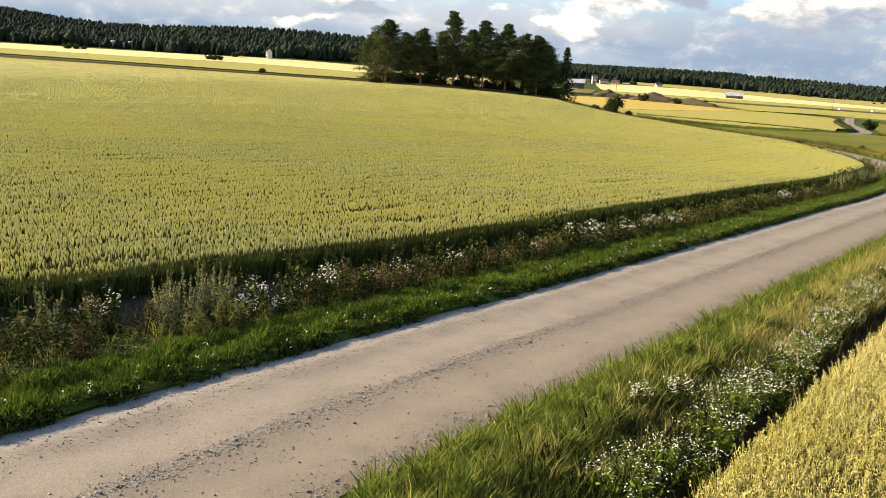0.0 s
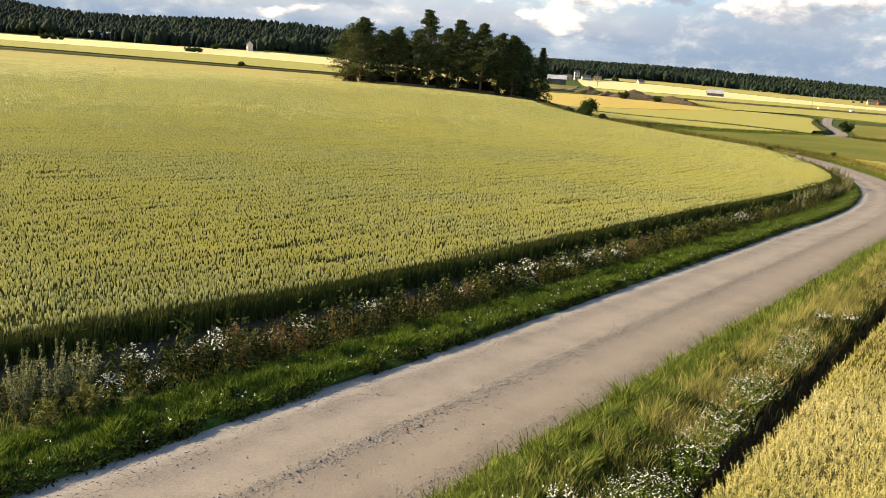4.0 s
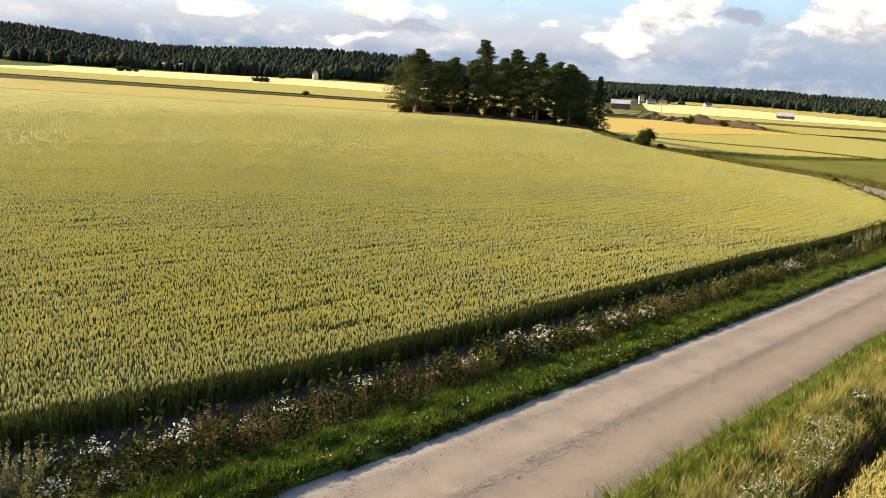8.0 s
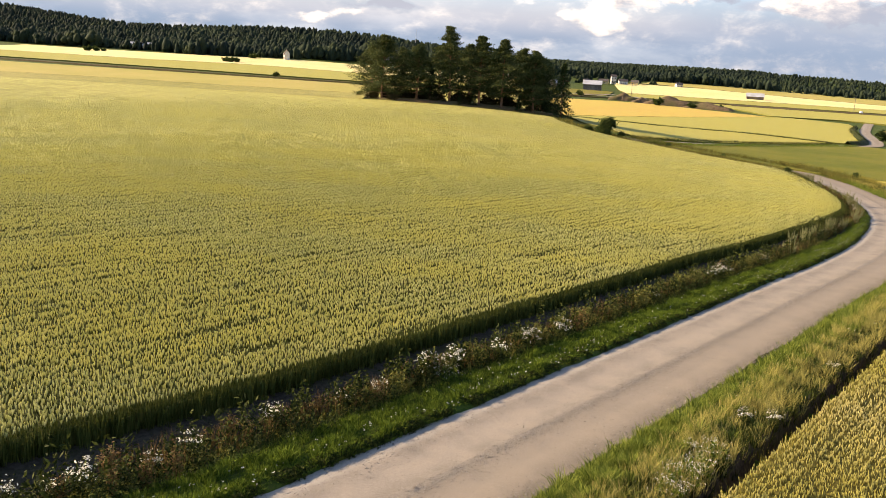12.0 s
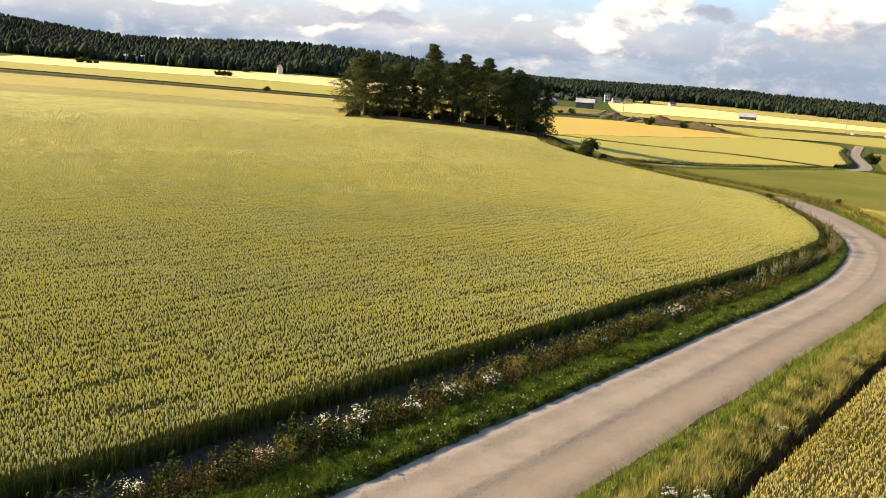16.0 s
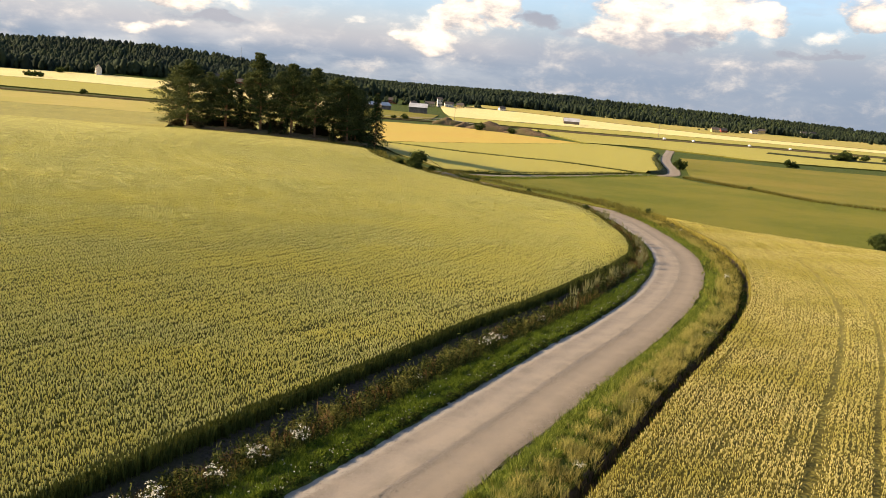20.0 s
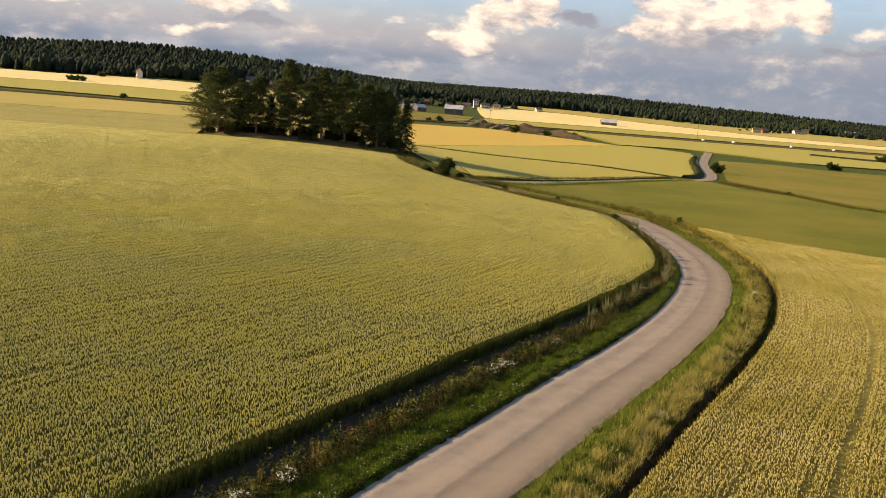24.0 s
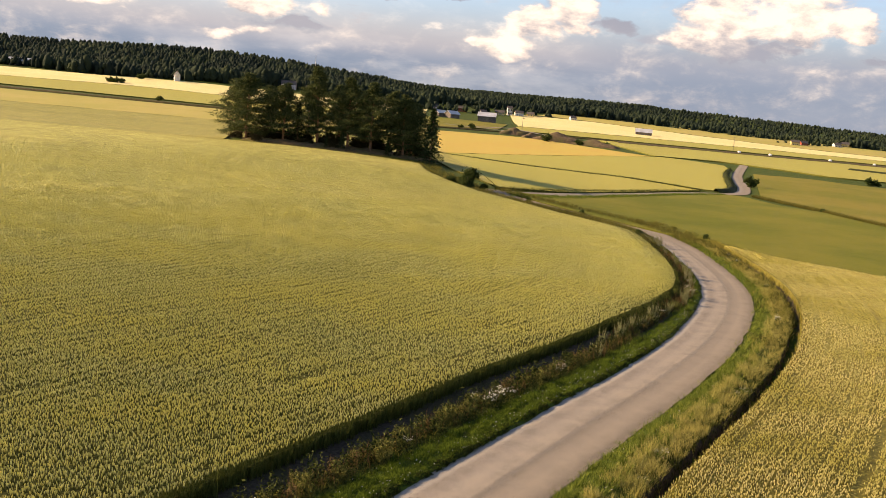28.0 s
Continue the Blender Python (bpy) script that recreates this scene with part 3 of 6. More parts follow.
tagged(ribbon("far_road", FAR_ROAD, FAR_RIGHT, CROSS[::2] * 1.8, crown[::2] + 0.05, GRAVEL, 0.05, True), "narrow gravel road running on through the fields", "road", kind="structure")


# ---- crops ----
def field(name, near, far, rows, height, mat, label, lump=0.06, cols=None, drilled=False):
    """A standing crop between two lines: a lumpy top and sides down to the soil."""
    a, b = curve(near, 1.0), curve(far, 1.0)
    cols = cols or int(max(len(a), len(b)) / 2)
    u = np.linspace(0, 1, cols)
    a, b = (np.stack([np.interp(u, np.linspace(0, 1, len(c)), c[:, k]) for k in (0, 1)], 1) for c in (a, b))
    v = np.linspace(0, 1, rows)[:, None, None]
    pts = a[None] * (1 - v) + b[None] * v
    rng = np.random.default_rng(len(name))
    z = land(pts[..., 0], pts[..., 1]) + rng.uniform(-lump, lump, pts.shape[:2])
    rise = np.full(z.shape, height) if not callable(height) else height(pts[..., 0], pts[..., 1])
    z = z + rise
    height = height if not callable(height) else 0.8
    verts = np.concatenate([pts, z[..., None]], -1).reshape(-1, 3)
    faces = sheet_faces(rows, cols)
    rim = np.concatenate([np.arange(cols), np.arange(1, rows) * cols + cols - 1, (rows - 1) * cols + np.arange(cols - 2, -1, -1), np.arange(rows - 2, 0, -1) * cols])
    foot = np.concatenate([verts[rim], verts[rim] - (0, 0, height + 0.5)])
    n, base = len(rim), len(verts)
    k = np.arange(n)
    skirt = np.stack([base + k, base + (k + 1) % n, base + n + (k + 1) % n, base + n + k], 1)
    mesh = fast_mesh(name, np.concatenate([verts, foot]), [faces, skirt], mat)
    # merged also drives the sheet from gap-shade tone near to ear tone far
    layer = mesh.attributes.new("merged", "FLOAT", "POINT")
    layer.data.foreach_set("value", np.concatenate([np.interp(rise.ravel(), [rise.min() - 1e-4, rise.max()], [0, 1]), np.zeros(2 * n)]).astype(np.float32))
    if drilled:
        # the two road-side rows drop towards the leaf tone with its painted shade
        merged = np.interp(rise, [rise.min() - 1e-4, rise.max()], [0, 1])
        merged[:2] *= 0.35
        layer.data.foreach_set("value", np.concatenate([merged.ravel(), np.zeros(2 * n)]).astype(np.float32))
        layer = mesh.attributes.new("row", "FLOAT", "POINT")
        layer.data.foreach_set("value", beside(ROAD[::2], ROAD_RIGHT[::2], *np.concatenate([verts, foot])[:, :2].T)[0].astype(np.float32))
    return tagged(new(name, mesh), label, "crop field", kind="structure")


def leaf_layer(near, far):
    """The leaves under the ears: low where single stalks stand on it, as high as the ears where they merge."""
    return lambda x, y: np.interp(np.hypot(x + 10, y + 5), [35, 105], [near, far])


left_edge = ROAD - ROAD_RIGHT * left_width(ROAD[:, 1])[:, None]
left_edge = left_edge[(ROAD[:, 1] > -60) & (ROAD[:, 0] > -60)]
cut = int(np.argmax(left_edge[:, 1] > 116))
left_edge = [tuple(p) for p in left_edge[:cut:6]] + [(25, 119.5), (17.5, 126.5), (9.5, 134), (4.5, 138), (0, 145), (-4, 154), (-6, 166)]
FIELD_LEFT = left_edge
BACK_LEFT = [(-230, -60), (-235, 20), (-240, 80), (-220, 130), (-150, 168), (-60, 169.5), (-30, 169)]
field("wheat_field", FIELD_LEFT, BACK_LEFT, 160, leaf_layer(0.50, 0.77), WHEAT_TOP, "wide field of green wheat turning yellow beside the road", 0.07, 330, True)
right_edge = (ROAD + ROAD_RIGHT * RIGHT_WIDTH)[(ROAD[:, 1] > -60)]
cut = int(np.argmax(right_edge[:, 1] > 112))
FIELD_RIGHT = [tuple(p) for p in right_edge[:cut:6]] + [(38.2, 113)]
BACK_RIGHT = [(60, -70), (90, -40), (95, 20), (90, 60), (70, 88), (54, 99.5), (44, 107), (39, 113.5)]
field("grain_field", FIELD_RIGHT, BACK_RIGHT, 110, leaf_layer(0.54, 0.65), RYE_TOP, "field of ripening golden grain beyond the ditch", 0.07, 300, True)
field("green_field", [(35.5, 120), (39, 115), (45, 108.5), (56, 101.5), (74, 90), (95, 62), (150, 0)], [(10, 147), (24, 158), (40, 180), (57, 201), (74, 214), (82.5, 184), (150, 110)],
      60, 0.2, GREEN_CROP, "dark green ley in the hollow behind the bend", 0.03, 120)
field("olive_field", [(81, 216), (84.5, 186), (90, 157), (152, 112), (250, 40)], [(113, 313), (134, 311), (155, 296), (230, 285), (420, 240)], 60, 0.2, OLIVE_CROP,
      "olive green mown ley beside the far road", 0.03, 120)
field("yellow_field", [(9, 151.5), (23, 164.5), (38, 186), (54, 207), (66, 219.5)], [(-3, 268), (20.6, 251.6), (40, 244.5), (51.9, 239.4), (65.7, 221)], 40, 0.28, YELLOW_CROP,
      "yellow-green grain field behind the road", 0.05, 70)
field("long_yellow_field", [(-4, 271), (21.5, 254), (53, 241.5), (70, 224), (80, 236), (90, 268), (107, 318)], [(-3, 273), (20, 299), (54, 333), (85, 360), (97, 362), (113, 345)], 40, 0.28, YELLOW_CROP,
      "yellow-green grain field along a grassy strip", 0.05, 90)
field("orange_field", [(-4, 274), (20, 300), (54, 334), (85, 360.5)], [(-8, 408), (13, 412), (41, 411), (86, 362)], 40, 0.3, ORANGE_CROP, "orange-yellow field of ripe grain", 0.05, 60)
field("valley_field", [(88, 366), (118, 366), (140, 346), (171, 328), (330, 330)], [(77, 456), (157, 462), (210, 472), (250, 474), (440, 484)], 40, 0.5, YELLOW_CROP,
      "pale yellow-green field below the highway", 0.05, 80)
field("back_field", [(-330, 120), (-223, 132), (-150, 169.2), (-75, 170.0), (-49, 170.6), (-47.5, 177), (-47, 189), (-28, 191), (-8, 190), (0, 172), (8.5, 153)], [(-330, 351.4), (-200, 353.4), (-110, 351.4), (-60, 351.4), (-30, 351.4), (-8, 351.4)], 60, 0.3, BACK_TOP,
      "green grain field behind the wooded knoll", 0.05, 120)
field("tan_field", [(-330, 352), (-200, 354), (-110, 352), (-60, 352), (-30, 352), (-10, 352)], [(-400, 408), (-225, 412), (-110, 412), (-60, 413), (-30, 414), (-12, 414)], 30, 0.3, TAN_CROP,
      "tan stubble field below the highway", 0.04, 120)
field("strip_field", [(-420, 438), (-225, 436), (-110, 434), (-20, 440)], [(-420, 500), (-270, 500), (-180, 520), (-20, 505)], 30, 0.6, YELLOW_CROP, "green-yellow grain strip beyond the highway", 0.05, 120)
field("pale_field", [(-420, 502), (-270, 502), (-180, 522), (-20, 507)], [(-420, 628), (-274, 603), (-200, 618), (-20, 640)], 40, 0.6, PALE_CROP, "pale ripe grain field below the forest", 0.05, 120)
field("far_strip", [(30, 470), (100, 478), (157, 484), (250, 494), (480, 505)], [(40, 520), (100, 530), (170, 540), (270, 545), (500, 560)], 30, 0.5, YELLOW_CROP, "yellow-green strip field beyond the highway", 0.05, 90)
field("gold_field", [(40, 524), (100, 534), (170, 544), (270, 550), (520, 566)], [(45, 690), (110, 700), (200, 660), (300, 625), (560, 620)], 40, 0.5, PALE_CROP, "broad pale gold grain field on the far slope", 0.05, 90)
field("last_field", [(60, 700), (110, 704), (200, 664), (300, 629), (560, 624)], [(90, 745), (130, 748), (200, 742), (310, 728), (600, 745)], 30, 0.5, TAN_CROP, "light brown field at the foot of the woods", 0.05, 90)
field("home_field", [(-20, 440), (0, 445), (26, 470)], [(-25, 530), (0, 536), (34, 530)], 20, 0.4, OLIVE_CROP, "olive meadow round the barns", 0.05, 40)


# ---- standing wheat ----
def ear_templates(rng, count, tall, half, ear, stem):
    """Single stalks: two crossed blades each, broad and blunt at the ear and narrowing down to the stem."""
    made = []
    for _ in range(count):
        h, wd, t = tall * rng.uniform(0.96, 1.04), half * rng.uniform(0.75, 1.25), rng.uniform(0, 3.14)
        lx, ly = rng.uniform(-0.03, 0.03, 2)
        verts, quads = [], []
        for k in (0, 1):
            cx, cy, b = wd * math.cos(t + k * 1.57), wd * math.sin(t + k * 1.57), len(verts)
            verts += [(-0.3 * cx, -0.3 * cy, h - stem), (0.3 * cx, 0.3 * cy, h - stem), (lx + cx, ly + cy, h), (lx - cx, ly - cy, h - ear)]
            quads.append((b, b + 1, b + 2, b + 3))
        made.append((np.array(verts), [np.array(quads)]))
    return made


def panicle_templates(rng, count, tall, grains):
    """Single stalks with a loose nodding head: small grains hung round the top of a thin stem."""
    made = []
    for _ in range(count):
        h, r = tall * rng.uniform(0.94, 1.05), rng.uniform(0.022, 0.045)
        lx, ly = rng.uniform(-0.05, 0.05, 2)
        verts = [(-0.003, 0, h - 0.30), (0.003, 0, h - 0.30), (lx + 0.003, ly, h - 0.02), (lx - 0.003, ly, h - 0.02)]
        for _ in range(grains):
            t, a = rng.uniform(0, 1), rng.uniform(0, 6.28)
            c = np.array([lx * (1 - 0.5 * t) + r * math.cos(a) * (0.4 + 0.6 * t), ly * (1 - 0.5 * t) + r * math.sin(a) * (0.4 + 0.6 * t), h - 0.16 * t])
            u = np.array([rng.normal(0, 0.5), rng.normal(0, 0.5), -1.0]) * rng.uniform(0.010, 0.017)
            v = np.array([math.cos(a + 1.57), math.sin(a + 1.57), rng.normal(0, 0.3)]) * rng.uniform(0.0050, 0.0085)
            verts += [tuple(c - u), tuple(c - v), tuple(c + u), tuple(c + v)]
        made.append((np.array(verts), [np.arange(4 * grains + 4).reshape(-1, 4)]))
    return made


def stalk_templates(rng, count, tall, leaves, wide, droop):
    """Tufts of upright bent blades."""
    made = []
    for _ in range(count):
        verts, quads, tris = [], [], []
        for _ in range(leaves):
            a, r, h = rng.uniform(0, 6.28), rng.uniform(0, 0.10), tall * rng.uniform(0.6, 1.1)
            x, y, t, b = r * math.cos(a), r * math.sin(a), rng.uniform(0, 6.28), len(verts)
            ux, uy, wd = math.cos(t) * wide, math.sin(t) * wide, rng.uniform(0.5, 1) * droop * h
            vx, vy = math.cos(a) * wd, math.sin(a) * wd
            verts += [(x - ux, y - uy, 0), (x + ux, y + uy, 0), (x + vx * 0.3 + ux, y + vy * 0.3 + uy, h * 0.6), (x + vx * 0.3 - ux, y + vy * 0.3 - uy, h * 0.6), (x + vx, y + vy, h)]
            quads.append((b, b + 1, b + 2, b + 3))
            tris.append((b + 3, b + 2, b + 4))
        made.append((np.array(verts), [np.array(quads), np.array(tris)]))
    return made


def inside(points, polygon):
    x, y = points[:, 0], points[:, 1]
    poly = np.asarray(polygon)
    hit = np.zeros(len(x), bool)
    for (x1, y1), (x2, y2) in zip(poly, np.roll(poly, -1, 0)):
        cross = ((y1 > y) != (y2 > y)) & (x < (x2 - x1) * (y - y1) / (y2 - y1 + 1e-12) + x1)
        hit ^= cross
    return hit


def sown(rng, polygon, centre, bands, way):
    """Stalks drilled in rows along a direction, in rings round a centre: (inner, outer, stalks to the square metre, row spacing)."""
    got = []
    along_row, across = np.array(way), np.array([way[1], -way[0]])
    for inner, outer, density, row in bands:
        step, reach = 1 / (density * row), outer + 6
        u, v = np.meshgrid(np.arange(-reach, reach, step), np.arange(-reach, reach, row))
        u = u.ravel() + rng.uniform(-0.42, 0.42, u.size) * step
        v = v.ravel() + rng.normal(0, 0.16, v.size) * row
        x, y = u * along_row[0] + v * across[0], u * along_row[1] + v * across[1]
        r = np.hypot(x, y)
        blurred = r + rng.normal(0, 0.06, len(r)) * r
        keep = (blurred >= inner) & (blurred < outer) & (y > -6) & (x > -12 - 0.80 * y) & (x < 14 + 0.9 * y)
        p = np.stack([x[keep] + centre[0], y[keep] + centre[1], r[keep], v[keep]], 1)
        got.append(p[inside(p, polygon)])
    return np.concatenate(got)


def grow(name, rng, places, heights, templates, mat, label, category, sizes, lean=0.12):
    z = ground(places[:, 0], places[:, 1]) + heights
    n = len(places)
    verts, faces = spread(np.stack([places[:, 0], places[:, 1], z], 1), rng.uniform(0, 6.28, n), sizes, (templates, rng.integers(0, len(templates), n)), rng.normal(0, lean, (n, 2)))
    mesh = fast_mesh(name, verts, faces, mat)
    if mat in (WHEAT_EAR, RYE_EAR):
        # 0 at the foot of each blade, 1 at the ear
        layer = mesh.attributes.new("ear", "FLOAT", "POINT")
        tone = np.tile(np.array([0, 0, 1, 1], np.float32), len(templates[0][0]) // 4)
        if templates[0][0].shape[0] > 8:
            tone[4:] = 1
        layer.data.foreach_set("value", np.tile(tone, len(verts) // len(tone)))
    return tagged(new(name, mesh), label, category, kind="stuff")


rng = np.random.default_rng(11)
poly_left = [tuple(p) for p in curve(FIELD_LEFT, 1.0)] + BACK_LEFT[::-1]
poly_right = [tuple(p) for p in curve(FIELD_RIGHT, 1.0)] + BACK_RIGHT[::-1]
def ripple(x, y, seed, size):
    """A smooth uneven field of about -1 to 1, as a sum of waves."""
    r, z = np.random.default_rng(seed), 0
    for _ in range(9):
        a, k, shift = r.uniform(0, 6.28), 6.28 / size * r.uniform(0.5, 1.8), r.uniform(0, 6.28)
        z = z + np.sin(k * (np.cos(a) * x + np.sin(a) * y) + shift) / 3
    return z


# the wheat, drilled along the road; thin dark streaks run with the rows where it stands lower
WAY = (0.53, 0.848)
spots = sown(rng, poly_left, (-10, -5), [(3, 32, 76, 0.14), (32, 55, 58, 0.16), (55, 80, 40, 0.18), (80, 112, 22, 0.25), (112, 150, 7, 0.4)], WAY)
u, v = spots[:, 0] * WAY[0] + spots[:, 1] * WAY[1], spots[:, 3]
thin = np.clip(ripple(u * 0.16, v, 3, 2.2) - 0.75, 0, 1) + np.clip(ripple(u * 0.25, v, 7, 0.9) - 0.9, 0, 1)
swath = np.clip(1.6 * ripple(beside(ROAD[::4], ROAD_RIGHT[::4], spots[:, 0], spots[:, 1])[0], u * 0.05, 43, 0.7) - 0.5, 0, 1) * np.interp(spots[:, 2], [35, 60, 78, 100], [0, 1, 0.8, 0])
held = rng.random(len(spots)) > thin * np.interp(spots[:, 2], [40, 70], [0.55, 0.0]) + 0.35 * swath
spots, thin, u, v, swath = spots[held], thin[held], u[held], v[held], swath[held]
tall = rng.normal(1.0, 0.028, len(spots)) + 0.022 * ripple(u * 0.5, v, 5, 1.1) + 0.030 * ripple(u * 0.05, v, 37, 0.8) - 0.13 * np.clip(thin, 0, 1) * np.interp(spots[:, 2], [45, 75], [1, 0]) - 0.08 * swath
wide = np.interp(spots[:, 2], [5, 30, 55, 80, 115, 150], [0.95, 1.05, 1.35, 1.8, 2.6, 3.4])
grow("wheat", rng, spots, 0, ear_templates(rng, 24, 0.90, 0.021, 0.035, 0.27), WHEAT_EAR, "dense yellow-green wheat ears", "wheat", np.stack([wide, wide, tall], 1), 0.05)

# the right-hand grain: rows that follow the field's edge, with the tractor's two tracks left bare
first, last = int(np.argmax(ROAD[:, 1] > -12)), int(np.argmax(ROAD[:, 1] > 112))
ROW = 0.24
at, row = np.meshgrid(np.arange(first, last - 2, 0.46), np.arange(0, 190))
at, row = at.ravel() + rng.uniform(-0.13, 0.13, at.size), row.ravel()
at, row = np.repeat(at, 7) + rng.normal(0, 0.13, 7 * len(at)), np.repeat(row, 7)
d = RIGHT_WIDTH + 0.12 + ROW * row + rng.normal(0, 0.036, len(row))
n = at.astype(int)
t = (at - n)[:, None]
xy = (ROAD[n] * (1 - t) + ROAD[n + 1] * t) + (ROAD_RIGHT[n] * (1 - t) + ROAD_RIGHT[n + 1] * t) * d[:, None]
far = np.hypot(xy[:, 0] + 8, xy[:, 1] + 6)
keep = (rng.random(len(d)) < np.interp(far, [12, 24, 45, 80, 140], [1.0, 0.85, 0.55, 0.30, 0.16]) * np.interp(d, [22, 42], [1.0, 0.4])) & (np.abs(d - 13.2) > 0.17) & (np.abs(d - 15.5) > 0.14)
keep &= np.abs(xy[:, 0] + 11) < 12 + 1.15 * (xy[:, 1] + 9)
xy, far, d, row, at = xy[keep], far[keep], d[keep], row[keep], at[keep]
ok = inside(xy, poly_right)
xy, far, d, row, at = xy[ok], far[ok], d[ok], row[ok], at[ok]
thin = np.clip(ripple(at * 0.05, d, 13, 1.4) - 0.55, 0, 1)
ok = rng.random(len(xy)) > 0.6 * thin
spots, row, at, d, thin = np.concatenate([xy, far[:, None]], 1)[ok], row[ok], at[ok], d[ok], thin[ok]
# nearest to the road's start the heads stand closest together
n = rng.integers(int(np.argmax(ROAD[:, 1] > -5)), int(np.argmax(ROAD[:, 1] > 17)), 25000)
near = RIGHT_WIDTH + 0.15 + 11 * rng.random(len(n)) ** 1.3
extra = ROAD[n] + ROAD_RIGHT[n] * near[:, None] + rng.uniform(-0.3, 0.3, (len(n), 2))
ok = beside(ROAD, ROAD_RIGHT, extra[:, 0], extra[:, 1])[0] > RIGHT_WIDTH + 0.1
spots = np.concatenate([spots, np.concatenate([extra, np.full((len(n), 1), 12.0)], 1)[ok]])
row, at, d, thin = (np.concatenate([a, b[ok]]) for a, b in ((row, n % 190), (at, n), (d, near), (thin, 0.0 * near)))
wide = np.interp(spots[:, 2], [12, 19, 24, 45, 85, 150], [1.4, 1.4, 1.15, 1.6, 2.6, 3.6])
tall = rng.normal(1.0, 0.045, len(spots)) + rng.normal(0, 0.03, 190)[row] + 0.035 * ripple(at * 0.12, d, 15, 1.3) - 0.12 * thin
size = np.stack([wide, wide, tall], 1)
close = spots[:, 2] < 19
grow("ripe_grain", rng, spots[~close], 0, ear_templates(rng, 30, 0.76, 0.013, 0.025, 0.20), RYE_EAR, "dense golden ears of ripening grain", "grain", size[~close], 0.06)
grow("ripe_grain", rng, spots[close], 0, panicle_templates(rng, 30, 0.77, 8), RYE_EAR, "dense nodding heads of ripening beige grain", "grain", size[close], 0.09)


def along(rng, count, low, high, first, last, line=ROAD, right=ROAD_RIGHT, left_of_wheat=False):
    """Random places beside the road between two distances from its middle, over a stretch of its length."""
    n = rng.integers(first, last, count)
    d = rng.uniform(low, high, count)
    if left_of_wheat:
        d = d - left_width(line[n, 1])
    return line[n] + right[n] * d[:, None] + rng.uniform(-0.25, 0.25, (count, 2))


FIRST, BEND, LAST = (int(np.argmax(ROAD[:, 1] > y)) for y in (-8, 60, 118))
# the wheat's edge: whole stalks down to the soil
stalks = stalk_templates(rng, 8, 0.88, 5, 0.010, 0.10)
p = along(rng, 15000, -0.35, 0.15, FIRST, LAST, left_of_wheat=True)
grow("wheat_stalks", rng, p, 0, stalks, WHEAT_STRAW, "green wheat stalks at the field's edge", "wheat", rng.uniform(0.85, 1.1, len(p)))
p = np.concatenate([along(rng, 5000, RIGHT_WIDTH + 0.15, RIGHT_WIDTH + 0.5, FIRST, BEND), along(rng, 4000, RIGHT_WIDTH + 0.1, RIGHT_WIDTH + 0.7, BEND, LAST)])
grow("grain_stalks", rng, p, 0, stalk_templates(rng, 8, 0.72, 6, 0.008, 0.15), HAY_GRASS, "yellow grain stalks at the field's edge", "grain", rng.uniform(0.85, 1.1, len(p)))
# verges
LIP_OFF, LIP_UP = [-3.5, -3.1, -2.8, -2.62, -2.5], [0.17, 0.16, 0.14, 0.07, -0.14]


def lip(p):
    """How far the turf lip along the gravel rises above the ground at each place."""
    d = beside(ROAD[::2], ROAD_RIGHT[::2], p[:, 0], p[:, 1])[0]
    up = np.interp(d, LIP_OFF, LIP_UP) + land(p[:, 0], p[:, 1]) - ground(p[:, 0], p[:, 1])
    return np.where((d < -2.5) & (d > -3.5), np.maximum(up, 0), 0)


blades = stalk_templates(rng, 12, 0.26, 6, 0.011, 0.6)
short = stalk_templates(rng, 10, 0.055, 5, 0.018, 1.6)
p = np.concatenate([along(rng, 14000, -3.1, -2.15, FIRST, BEND), along(rng, 5200, 2.15, 2.9, FIRST, BEND)])
d = np.abs(beside(ROAD[::2], ROAD_RIGHT[::2], p[:, 0], p[:, 1])[0])
p = p[d > 2.52 - 0.18 * ripple(p[:, 0], p[:, 1], 8, 1.5)]
grow("road_edge_grass", rng, p, lip(p), short, GRASS, "short creeping grass at the gravel's edge", "grass", rng.uniform(0.6, 1.25, len(p)))
p = np.concatenate([along(rng, 24000, -4.5, -2.62, FIRST, BEND), along(rng, 3000, -4.6, -2.7, FIRST, FIRST + 60), along(rng, 5000, -4.2, -2.4, BEND, LAST)])
d = np.abs(beside(ROAD[::2], ROAD_RIGHT[::2], p[:, 0], p[:, 1])[0])
keep = d > 2.68 - 0.20 * ripple(p[:, 0], p[:, 1], 8, 1.5)
p, d = p[keep], d[keep]
lush = 1 + 0.38 * ripple(p[:, 0], p[:, 1], 17, 1.1)
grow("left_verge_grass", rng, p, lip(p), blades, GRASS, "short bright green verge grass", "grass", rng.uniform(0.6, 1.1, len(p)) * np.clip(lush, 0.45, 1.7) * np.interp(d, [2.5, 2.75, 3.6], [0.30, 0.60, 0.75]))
p = np.concatenate([along(rng, 9000, 2.55, 4.8, FIRST, FIRST + 70), along(rng, 12000, 2.55, 4.3, FIRST, BEND), along(rng, 4000, 2.4, 4.2, BEND, LAST)])
lush = 1 + 0.5 * ripple(p[:, 0], p[:, 1], 19, 1.3)
grow("right_verge_grass", rng, p, 0, stalk_templates(rng, 14, 0.26, 7, 0.0065, 0.8), SUNLIT_TONE_GRASS, "green verge grass in uneven tufts, lightened as if sunlit", "grass", rng.uniform(0.6, 1.2, len(p)) * np.clip(lush, 0.45, 2.0))
